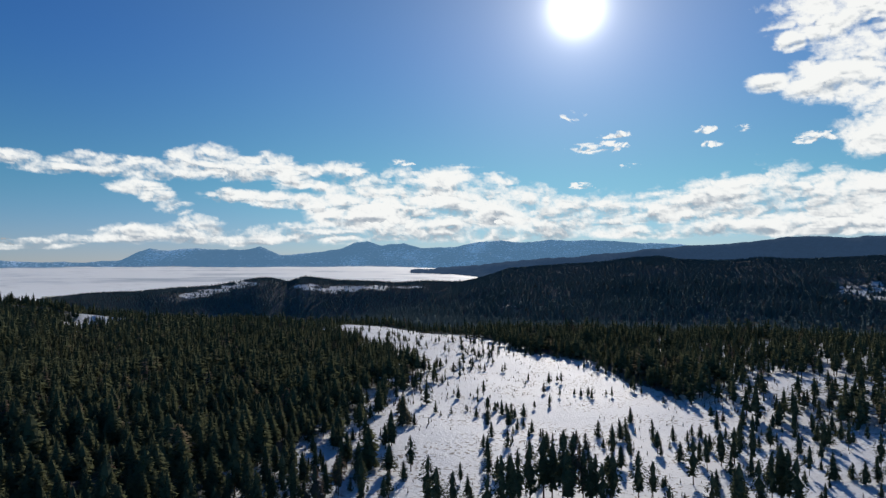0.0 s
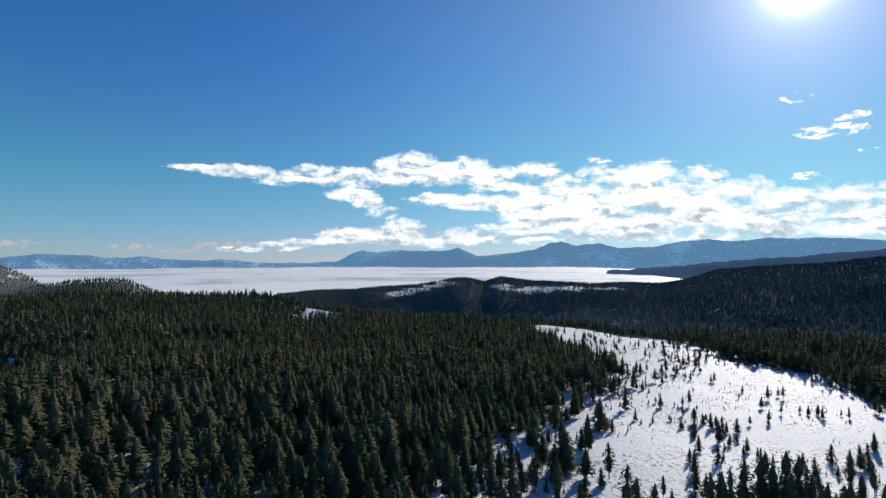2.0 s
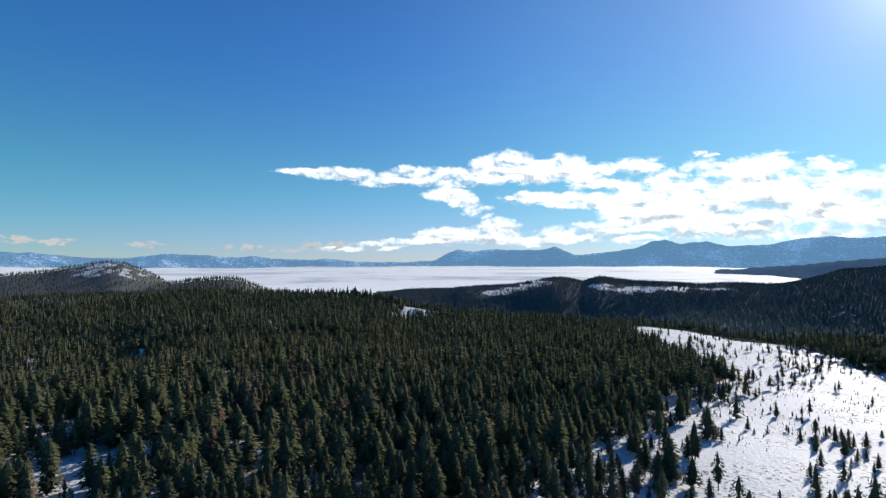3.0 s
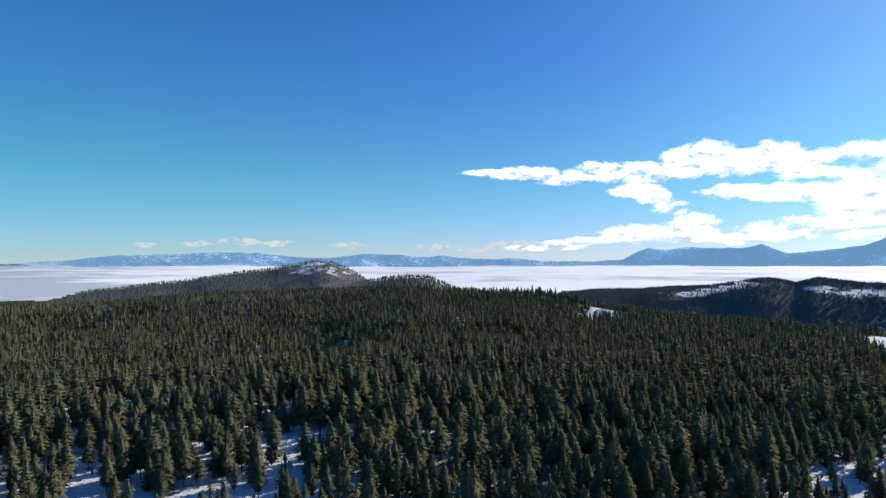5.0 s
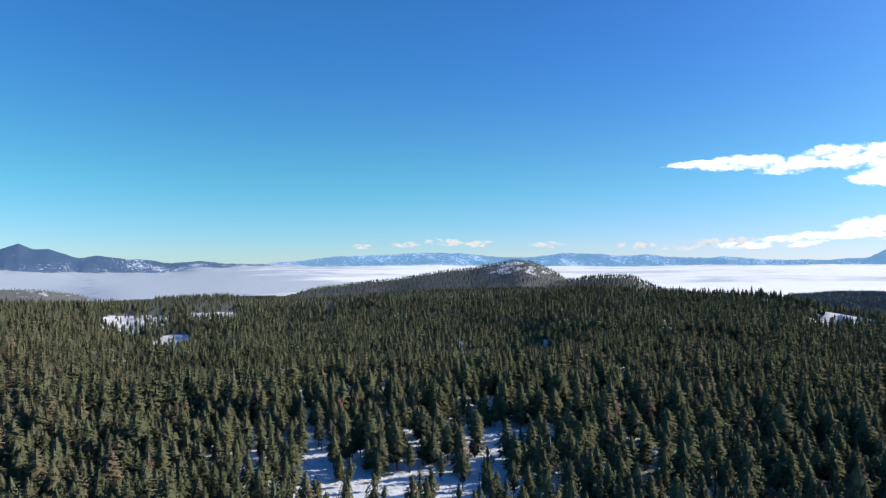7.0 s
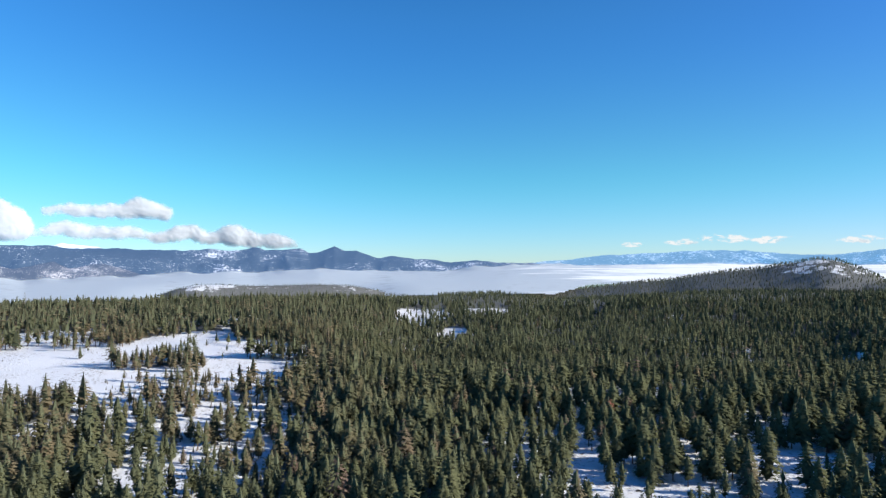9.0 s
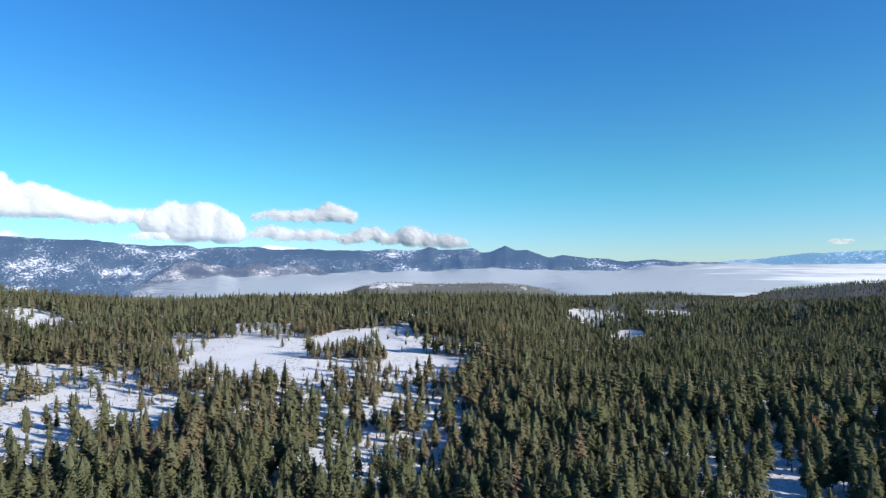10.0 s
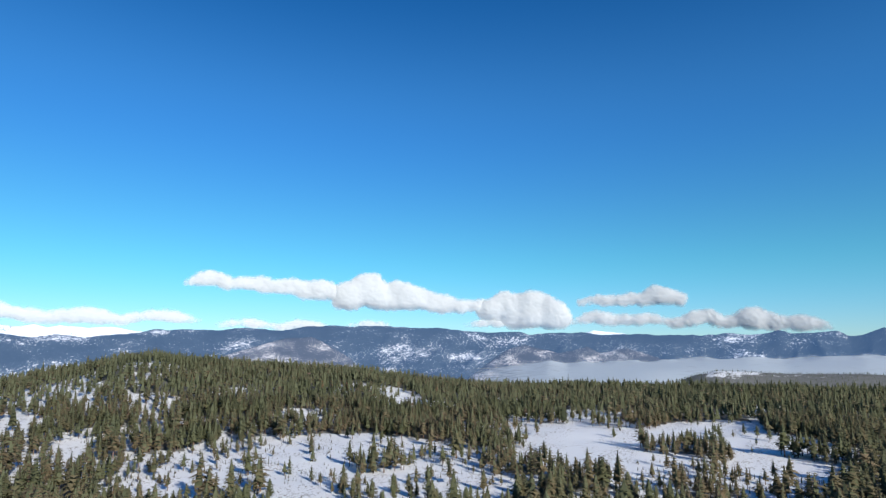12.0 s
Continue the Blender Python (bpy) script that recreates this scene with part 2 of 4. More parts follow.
# open snow on the further hills: bearing, sight-line slope, half widths, share
BALD = [(23.5, -2.75, 1.6, 0.18, 1), (22, -2.45, 1.6, 0.18, 1), (20.5, -2.15, 1.5, 0.18, 1), (19, -1.85, 1.4, 0.17, 1), (17.8, -1.55, 1.2, 0.15, 1), (12.5, -1.85, 1.6, 0.26, 0.85),
        (9.5, -2.1, 2.4, 0.36, 0.85), (6.5, -2.0, 1.8, 0.24, 0.85), (3, -2.0, 1.8, 0.17, 0.8), (-33.4, -1.15, 1.8, 0.16, 0.9), (-34.6, -2.0, 2.4, 0.75, 0.62), (-35.7, -1.5, 1, 0.15, 0.8),
        (55.5, -0.4, 5.5, 1.1, 0.46), (108.5, -1.9, 2.8, 0.9, 0.55), (102, -2.0, 6.0, 0.7, 0.36), (95.5, -2.3, 3.5, 0.9, 0.36)]


def bareness(az, slope, r):
    total = np.zeros_like(az)
    for ba, be, wa, we, share in BALD:
        total = np.maximum(total, share * smooth(1.6 - 1.2 * np.hypot((az - ba) / wa, (slope - be) / we)))
    return total * (r > 1000)


# ---- materials ----
def material(name):
    m = bpy.data.materials.new(name)
    m.use_nodes = True
    t = m.node_tree
    shader = t.nodes["Principled BSDF"]
    return m, t, shader


def world_place(t):
    return t.nodes.new("ShaderNodeNewGeometry").outputs["Position"]


def attribute(t, name):
    n = t.nodes.new("ShaderNodeAttribute")
    n.attribute_name = name
    return n.outputs["Fac"]


def bump(t, shader, heightmap, strength, distance):
    b = node(t, "ShaderNodeBump", Strength=strength, Distance=distance)
    t.links.new(heightmap, b.inputs["Height"])
    t.links.new(b.outputs[0], shader.inputs["Normal"])


snow_mat, t, s = material("snow_ground")
place = world_place(t)
fine, broad = noise_node(t, place, 0.55, 6), noise_node(t, place, 0.03, 5)
snow_tone = mix_node(t, broad, (0.68, 0.70, 0.72), (0.77, 0.78, 0.79))
grass = math_node(t, "MULTIPLY", map_node(t, fine, 0.55, 0.63), map_node(t, broad, 0.42, 0.58))
bare = mix_node(t, grass, snow_tone, (0.16, 0.13, 0.09))
# under the trees the snow is painted darker, standing in for their shade
shaded_floor = mix_node(t, noise_node(t, place, 0.09, 5), (0.095, 0.100, 0.097), (0.21, 0.215, 0.21))
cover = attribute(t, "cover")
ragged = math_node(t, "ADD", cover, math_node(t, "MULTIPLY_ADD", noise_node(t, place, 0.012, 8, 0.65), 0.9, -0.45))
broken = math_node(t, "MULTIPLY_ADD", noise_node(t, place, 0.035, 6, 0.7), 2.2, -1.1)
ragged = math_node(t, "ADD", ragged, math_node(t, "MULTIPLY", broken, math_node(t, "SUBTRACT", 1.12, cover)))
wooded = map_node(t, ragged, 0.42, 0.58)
t.links.new(mix_node(t, wooded, bare, shaded_floor), s.inputs["Base Color"])
t.links.new(math_node(t, "MULTIPLY_ADD", wooded, -0.05, 0.05), s.inputs["Specular IOR Level"])
s.inputs["Roughness"].default_value = 0.6
bump(t, s, math_node(t, "ADD", fine, noise_node(t, place, 0.10, 6, 0.65)), 0.4, 1.4)


def soft_normal(t, s, up):
    """Needles shade as the soft round mass of the crown."""
    lean = t.nodes.new("ShaderNodeAttribute")
    lean.attribute_name = "lean"
    turn = t.nodes.new("ShaderNodeVectorTransform")
    turn.vector_type, turn.convert_from, turn.convert_to = "NORMAL", "OBJECT", "WORLD"
    t.links.new(lean.outputs["Vector"], turn.inputs[0])
    own = t.nodes.new("ShaderNodeVectorMath")
    own.operation = "SCALE"
    own.inputs["Scale"].default_value = 0.18
    t.links.new(t.nodes.new("ShaderNodeNewGeometry").outputs["Normal"], own.inputs[0])
    both = t.nodes.new("ShaderNodeVectorMath")
    t.links.new(turn.outputs[0], both.inputs[0])
    t.links.new(own.outputs[0], both.inputs[1])
    unit = t.nodes.new("ShaderNodeVectorMath")
    unit.operation = "NORMALIZE"
    upswept = t.nodes.new("ShaderNodeVectorMath")
    upswept.inputs[1].default_value = (0.0, 0.0, up)
    t.links.new(both.outputs[0], upswept.inputs[0])
    t.links.new(upswept.outputs[0], unit.inputs[0])
    t.links.new(unit.outputs[0], s.inputs["Normal"])


def needle_material(name, dark, light, brown, through_light=0.10, up=0.7):
    m, t, s = material(name)
    info = t.nodes.new("ShaderNodeObjectInfo").outputs["Random"]
    pick = math_node(t, "FRACT", math_node(t, "ADD", attribute(t, "tint"), info))
    island = t.nodes.new("ShaderNodeNewGeometry").outputs["Random Per Island"]
    col = mix_node(t, math_node(t, "MULTIPLY_ADD", island, 0.3, math_node(t, "MULTIPLY", pick, 0.7)), dark, light)
    col = mix_node(t, map_node(t, pick, 0.94, 0.995), col, brown)
    col = mix_node(t, attribute(t, "dry"), col, (0.22, 0.165, 0.11))
    col = mix_node(t, math_node(t, "MULTIPLY", noise_node(t, world_place(t), 2.5, 3), 0.28), col, (0.01, 0.014, 0.008))
    t.links.new(col, s.inputs["Base Color"])
    s.inputs["Roughness"].default_value = 0.7
    s.inputs["Specular IOR Level"].default_value = 0.0
    shine = t.nodes.new("ShaderNodeBsdfTranslucent")
    t.links.new(col, shine.inputs["Color"])
    soft_normal(t, s, up)
    t.links.new(s.inputs["Normal"].links[0].from_socket, shine.inputs["Normal"])
    both = node(t, "ShaderNodeMixShader")
    both.inputs[0].default_value = through_light
    t.links.new(s.outputs[0], both.inputs[1])
    t.links.new(shine.outputs[0], both.inputs[2])
    t.links.new(both.outputs[0], t.nodes["Material Output"].inputs[0])
    return m


dead_needles = needle_material("dead_needles", (0.20, 0.085, 0.06), (0.28, 0.13, 0.09), (0.2, 0.12, 0.09))
needles = needle_material("needles", (0.094, 0.103, 0.058), (0.140, 0.145, 0.076), (0.18, 0.13, 0.10))
# haze over the far hills is painted into these paler, bluer needles
hazy_needles = needle_material("hazy_hill_needles", (0.175, 0.235, 0.232), (0.205, 0.265, 0.260), (0.19, 0.25, 0.245), 0.0, 1.2)
bark, t, s = material("bark")
t.links.new(mix_node(t, noise_node(t, world_place(t), 1.5, 5), (0.05, 0.035, 0.025), (0.20, 0.13, 0.09)), s.inputs["Base Color"])
s.inputs["Roughness"].default_value = 0.9
# inside of the crowns: needle green painted darker, as the shade between sprays
crown_shade, t, s = material("shaded_crown_inside")
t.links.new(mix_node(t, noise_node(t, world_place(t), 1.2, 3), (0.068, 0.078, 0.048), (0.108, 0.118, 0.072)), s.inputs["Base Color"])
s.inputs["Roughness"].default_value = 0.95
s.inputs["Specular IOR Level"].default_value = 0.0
twig, t, s = material("bare_twigs")
t.links.new(mix_node(t, noise_node(t, world_place(t), 0.8, 4), (0.10, 0.075, 0.06), (0.24, 0.19, 0.16)), s.inputs["Base Color"])
s.inputs["Roughness"].default_value = 0.9


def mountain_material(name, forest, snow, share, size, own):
    """Forest with snowy openings; own: blue haze of distance painted into the emission."""
    m, t, s = material(name)
    place = world_place(t)
    stretch = t.nodes.new("ShaderNodeVectorMath")
    stretch.operation = "MULTIPLY"
    stretch.inputs[1].default_value = (1.0, 1.0, 2.6)
    t.links.new(place, stretch.inputs[0])
    n = noise_node(t, stretch.outputs[0], 1 / size, 8, 0.66)
    big = noise_node(t, stretch.outputs[0], 0.11 / size, 4)
    white = map_node(t, math_node(t, "MULTIPLY_ADD", big, 1.2, n), share, share + 0.09)
    dots = noise_node(t, place, 2.6 / size, 6, 0.75)
    white = math_node(t, "MULTIPLY", white, map_node(t, dots, 0.45, 0.52))
    glades = noise_node(t, stretch.outputs[0], 1 / (0.45 * size), 7, 0.7)
    white = math_node(t, "MAXIMUM", white, map_node(t, math_node(t, "MULTIPLY_ADD", big, 0.5, glades), share - 0.43, share - 0.36, 0.0, 0.85))
    woods = mix_node(t, map_node(t, math_node(t, "ADD", dots, big), 0.8, 1.2), forest, tuple(c * 1.8 for c in forest))
    col = mix_node(t, white, woods, snow)
    t.links.new(col, s.inputs["Base Color"])
    s.inputs["Roughness"].default_value = 0.9
    s.inputs["Specular IOR Level"].default_value = 0.0
    bump(t, s, n, 0.5, size * 0.15)
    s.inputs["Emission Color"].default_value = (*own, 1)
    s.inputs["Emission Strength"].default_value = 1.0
    return m


# distance haze is painted here: blue emission, and bluish forest in most
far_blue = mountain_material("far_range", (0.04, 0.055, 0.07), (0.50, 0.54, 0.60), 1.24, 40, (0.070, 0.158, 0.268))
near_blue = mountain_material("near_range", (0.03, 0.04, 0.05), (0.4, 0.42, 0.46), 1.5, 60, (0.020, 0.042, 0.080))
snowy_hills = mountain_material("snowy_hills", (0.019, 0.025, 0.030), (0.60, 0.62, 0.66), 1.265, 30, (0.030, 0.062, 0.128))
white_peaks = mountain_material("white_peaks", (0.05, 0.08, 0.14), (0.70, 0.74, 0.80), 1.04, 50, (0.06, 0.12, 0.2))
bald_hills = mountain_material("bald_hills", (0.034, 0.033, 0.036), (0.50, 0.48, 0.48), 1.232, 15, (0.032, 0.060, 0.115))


def veil_material(name, bright, grey, glow, gloss=0.0):
    m, t, s = material(name)
    dens = attribute(t, "body")
    n = noise_node(t, world_place(t), 0.02, 7, 0.6)
    alpha = map_node(t, math_node(t, "ADD", dens, math_node(t, "MULTIPLY_ADD", n, 0.8, -0.4)), 0.0, 0.8)
    # thick blends the colour towards grey, painted in place of shading
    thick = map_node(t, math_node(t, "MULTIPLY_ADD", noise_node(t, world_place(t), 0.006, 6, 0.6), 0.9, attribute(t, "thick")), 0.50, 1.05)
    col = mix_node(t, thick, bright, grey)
    s.inputs["Roughness"].default_value = 0.75
    s.inputs["Specular IOR Level"].default_value = gloss
    if glow:
        s.inputs["Base Color"].default_value = (0, 0, 0, 1)
        t.links.new(col, s.inputs["Emission Color"])
        s.inputs["Emission Strength"].default_value = glow
    else:
        t.links.new(col, s.inputs["Base Color"])
    t.links.new(alpha, s.inputs["Alpha"])
    return m


# clouds carry their sunlight as emission, weaker in the copy beside the sun
cloud_mat = veil_material("cloud_against_the_sun", (0.97, 1.0, 0.98), (0.36, 0.43, 0.50), 0.92)
side_cloud = veil_material("cloud_beside_the_sun", (0.97, 1.0, 1.0), (0.52, 0.60, 0.70), 0.40)
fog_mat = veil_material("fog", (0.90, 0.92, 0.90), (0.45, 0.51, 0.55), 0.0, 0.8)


# ---- mesh helpers ----
def mesh_from(name, verts, faces, mats, index=None, attrs=(), shade_smooth=False, leans=None):
    """A mesh from arrays of points and of triangles or quads."""
    me = bpy.data.meshes.new(name)
    n, k = faces.shape
    me.vertices.add(len(verts))
    me.vertices.foreach_set("co", np.ascontiguousarray(verts, np.float32).ravel())
    me.loops.add(n * k)
    me.loops.foreach_set("vertex_index", np.ascontiguousarray(faces, np.int32).ravel())
    me.polygons.add(n)
    me.polygons.foreach_set("loop_start", np.arange(0, n * k, k, dtype=np.int32))
    me.polygons.foreach_set("use_smooth", np.full(n, shade_smooth))
    for m in mats:
        me.materials.append(m)
    if index is not None:
        me.polygons.foreach_set("material_index", np.ascontiguousarray(index, np.int32))
    for key, values in attrs:
        me.attributes.new(key, "FLOAT", "POINT").data.foreach_set("value", np.ascontiguousarray(values, np.float32))
    if leans is not None:
        me.attributes.new("lean", "FLOAT_VECTOR", "POINT").data.foreach_set("vector", np.ascontiguousarray(leans, np.float32).ravel())
    me.update(calc_edges=True)
    me.validate()
    return me


def grid_faces(rows, cols, keep=None):
    i = np.arange(rows - 1)[:, None] * cols + np.arange(cols - 1)[None]
    f = np.stack([i, i + 1, i + cols + 1, i + cols], -1)
    return f[keep] if keep is not None else f.reshape(-1, 4)


def trimmed(verts, faces, attrs):
    used = np.unique(faces)
    back = np.zeros(len(verts), np.int64)
    back[used] = np.arange(len(used))
    return verts[used], back[faces], [(k, v[used]) for k, v in attrs]


# ---- ground ----
az_lines = np.concatenate([np.arange(-46, 182, 0.4), np.arange(182, 314.1, 2.2)])
az_lines[-1] = 314.0
rings = np.concatenate([[0.01], np.geomspace(12, 2600, 190), np.geomspace(2750, 4950, 14)])
gr, ga = np.meshgrid(rings, np.radians(az_lines), indexing="ij")
gx, gy = -gr * np.sin(ga), gr * np.cos(ga)
gz = height(gx, gy)
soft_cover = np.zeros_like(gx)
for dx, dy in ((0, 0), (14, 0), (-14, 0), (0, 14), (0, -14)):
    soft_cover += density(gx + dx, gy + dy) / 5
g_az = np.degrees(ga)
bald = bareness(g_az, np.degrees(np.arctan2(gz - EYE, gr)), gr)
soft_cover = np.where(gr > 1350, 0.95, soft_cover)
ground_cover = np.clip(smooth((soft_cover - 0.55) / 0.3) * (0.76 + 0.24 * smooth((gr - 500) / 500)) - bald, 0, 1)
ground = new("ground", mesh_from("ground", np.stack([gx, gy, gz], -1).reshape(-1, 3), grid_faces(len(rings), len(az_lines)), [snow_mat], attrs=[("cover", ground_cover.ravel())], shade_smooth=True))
tagged(ground, "snow-covered plateau with dark wooded hills further off", "ground", kind="structure")


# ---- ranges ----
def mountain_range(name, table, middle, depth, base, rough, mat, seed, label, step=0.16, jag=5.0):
    az = np.arange(table[0][0], table[-1][0] + step, step)
    crest = EYE + middle * np.tan(np.radians(np.interp(az, [p[0] for p in table], [p[1] for p in table])))
    crest = crest + fbm(az / 1.3, az * 0, 5, seed + 3, 0.6) * jag
    v = np.linspace(-1, 0.45, 46)[:, None]
    r = middle + v * depth
    a = np.radians(az)[None] + v * 0
    x, y = -r * np.sin(a), r * np.cos(a)
    body = np.where(v < 0, smooth(1 + v) * 0.75 + 0.25 * (1 + v), 1 - smooth(v / 0.45))
    carve = (1 - ridged(x / rough, y / rough, 6, seed)) * np.where(v < 0, 1 - smooth(1 + v * 1.0) ** 3, 1.0) * (v > -2)
    z = base + (crest[None] - base) * body
    z = z - carve * (crest[None] - base) * 0.8 * np.minimum(1, np.abs(v) * 5) + fbm(x / 60, y / 60, 4, seed) * 2.0
    ob = new(name, mesh_from(name, np.stack([x, y, z], -1).reshape(-1, 3), grid_faces(*x.shape), [mat], shade_smooth=True))
    return tagged(ob, label, "mountain range", kind="structure")


BLUE = [(-34, 1.2), (-23.4, 1.68), (-21.1, 1.91), (-17.8, 2.06), (-15.8, 2.23), (-13.4, 2.36), (-11.3, 2.33), (-9.3, 2.40), (-7.7, 2.15), (-5.4, 2.38), (-3.5, 2.28), (-0.9, 1.76), (2.1, 1.71), (3.7, 2.18), (5.8, 1.97),
        (7.1, 2.33), (8.4, 2.07), (9.7, 1.54), (12.7, 1.16), (14.7, 0.95), (16.0, 1.51), (16.7, 1.76), (18.2, 1.44), (21.2, 1.47), (22.1, 1.61), (24.1, 1.35), (25.7, 1.52), (26.7, 1.13), (27.8, 0.55), (30.4, 0.35)]
BLUE += [(33.8, 0.35), (36, 0.45), (37.8, 0.61), (40.3, 0.55), (42.3, 0.59), (44.5, 0.84), (46.7, 0.73), (49.0, 0.94), (51.0, 1.04), (53.0, 0.83), (54.9, 0.62), (57.1, 0.64), (58.9, 0.84), (60.5, 0.94), (62.6, 1.03),
         (64.4, 1.09), (67.3, 0.87), (70.1, 0.76), (72.3, 0.75), (75.7, 0.32), (78.3, 0.1), (81, -0.2), (84, -0.4)]
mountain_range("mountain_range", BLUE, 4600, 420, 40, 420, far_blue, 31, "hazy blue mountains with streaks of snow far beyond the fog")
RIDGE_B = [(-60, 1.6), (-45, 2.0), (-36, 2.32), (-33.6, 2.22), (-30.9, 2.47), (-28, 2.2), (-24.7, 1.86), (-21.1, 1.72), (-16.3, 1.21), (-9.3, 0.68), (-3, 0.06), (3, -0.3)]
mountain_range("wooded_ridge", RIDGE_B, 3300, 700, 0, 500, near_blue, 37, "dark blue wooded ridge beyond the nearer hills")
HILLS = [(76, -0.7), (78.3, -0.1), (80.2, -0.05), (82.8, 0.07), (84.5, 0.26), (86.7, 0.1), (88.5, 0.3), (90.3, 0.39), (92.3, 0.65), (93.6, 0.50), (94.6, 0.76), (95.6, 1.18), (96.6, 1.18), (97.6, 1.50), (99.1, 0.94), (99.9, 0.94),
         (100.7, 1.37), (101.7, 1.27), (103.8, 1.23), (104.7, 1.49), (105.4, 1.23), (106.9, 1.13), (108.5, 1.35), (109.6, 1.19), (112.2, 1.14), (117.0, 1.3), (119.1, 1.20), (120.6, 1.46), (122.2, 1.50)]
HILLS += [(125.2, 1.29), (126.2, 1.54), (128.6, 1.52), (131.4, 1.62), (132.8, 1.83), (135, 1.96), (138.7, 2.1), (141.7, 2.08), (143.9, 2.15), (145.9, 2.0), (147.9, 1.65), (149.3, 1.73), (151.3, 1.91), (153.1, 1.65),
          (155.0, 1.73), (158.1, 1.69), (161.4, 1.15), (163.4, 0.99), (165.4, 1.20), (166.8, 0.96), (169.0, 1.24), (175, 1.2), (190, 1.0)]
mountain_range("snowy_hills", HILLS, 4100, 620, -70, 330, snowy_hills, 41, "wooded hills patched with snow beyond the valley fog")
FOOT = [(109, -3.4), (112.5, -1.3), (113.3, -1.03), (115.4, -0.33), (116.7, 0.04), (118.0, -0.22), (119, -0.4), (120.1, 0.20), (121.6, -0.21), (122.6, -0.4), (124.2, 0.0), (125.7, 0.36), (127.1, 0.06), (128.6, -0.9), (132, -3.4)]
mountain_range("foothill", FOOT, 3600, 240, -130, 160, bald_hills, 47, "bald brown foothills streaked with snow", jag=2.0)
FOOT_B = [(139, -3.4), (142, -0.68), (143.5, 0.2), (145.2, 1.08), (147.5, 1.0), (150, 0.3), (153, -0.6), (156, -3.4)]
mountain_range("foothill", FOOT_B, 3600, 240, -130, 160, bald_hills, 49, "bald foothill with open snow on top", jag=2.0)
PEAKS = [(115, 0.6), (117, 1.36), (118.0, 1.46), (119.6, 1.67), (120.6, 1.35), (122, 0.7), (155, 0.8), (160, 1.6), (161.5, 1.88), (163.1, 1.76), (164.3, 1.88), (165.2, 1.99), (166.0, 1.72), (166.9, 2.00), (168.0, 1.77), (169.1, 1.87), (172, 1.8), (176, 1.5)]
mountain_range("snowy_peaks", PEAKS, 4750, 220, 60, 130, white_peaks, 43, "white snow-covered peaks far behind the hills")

# ---- fog in the valley ----
FOG_TOP = [(-9, -0.9), (-4, -0.47), (-0.8, -0.17), (4.4, -0.06), (15, -0.05), (36, -0.05), (46.3, -0.22), (59, -0.16), (67, -0.16), (77, -0.16), (81, -0.3), (86, -0.58), (90, -0.7), (94, -0.7), (99, -0.5), (104.3, -0.85), (107, -0.7),
           (112.2, -0.9), (117.5, -1.2), (122, -1.35), (123.7, -1.05), (125.2, -1.3), (130, -1.72), (136, -2.4)]
az = np.arange(-9, 136, 0.3)
s_line = np.concatenate([np.linspace(0, 1, 60), np.linspace(1.01, 1.12, 9)])[:, None]
far_edge = np.interp(az, [60, 82], [4150, 3350])[None]
r = 1380 + (far_edge - 1380) * np.minimum(s_line, 1.0) + (s_line > 1) * (s_line - 1) * 700
lift = fbm(az[None] / 3.0 + s_line * 0, s_line * 3, 5, 51, 0.6)
top = np.interp(az, [p[0] for p in FOG_TOP], [p[1] for p in FOG_TOP])[None]
el = -3.3 + (top + 3.3) * (1 - (1 - np.minimum(s_line, 1)) ** 1.7) + np.maximum(s_line - 1, 0) * (3.0 + 4.5 * smooth((az[None] - 68) / 14)) + (0.05 + 0.2 * smooth((az[None] - 68) / 14)) * lift * smooth((s_line - 0.6) / 0.4)
el = el - 0.9 * smooth(1.5 - np.abs(az[None] - 103) / 9) * smooth((0.55 - s_line) / 0.3)
el = el - 0.45 * smooth((az[None] - 72) / 3) * smooth((98 - az[None]) / 3) * smooth((0.34 - s_line) / 0.16)
a = np.radians(az)[None] + s_line * 0
fx, fy, fz = -r * np.sin(a), r * np.cos(a), EYE + r * np.tan(np.radians(el))
fog_d = 0.8 - smooth((s_line - 0.88) / 0.24) * (1.05 + 0.15 * smooth((az[None] - 68) / 14)) - smooth((az[None] - 122) / 13) * 0.9 + 0.12 * lift
begins = np.interp(az, [33, 34.5, 39.5, 41, 74, 77, 94, 98], [1870, 1450, 1450, 2020, 2020, 1740, 1740, 1400])[None]
# thick rises with azimuth: fog colour painted greyer away from the sun
fog_v, fog_f, fog_a = trimmed(np.stack([fx, fy, fz], -1).reshape(-1, 3), grid_faces(*fx.shape, keep=(r >= begins)[:-1, :-1]),
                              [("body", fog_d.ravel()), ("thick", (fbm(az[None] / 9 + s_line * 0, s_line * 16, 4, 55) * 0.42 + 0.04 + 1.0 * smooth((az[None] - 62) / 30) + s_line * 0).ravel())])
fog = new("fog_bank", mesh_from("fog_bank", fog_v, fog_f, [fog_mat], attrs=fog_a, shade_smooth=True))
fog.visible_shadow = False
tagged(fog, "white sea of fog filling the valley", "fog", kind="structure")


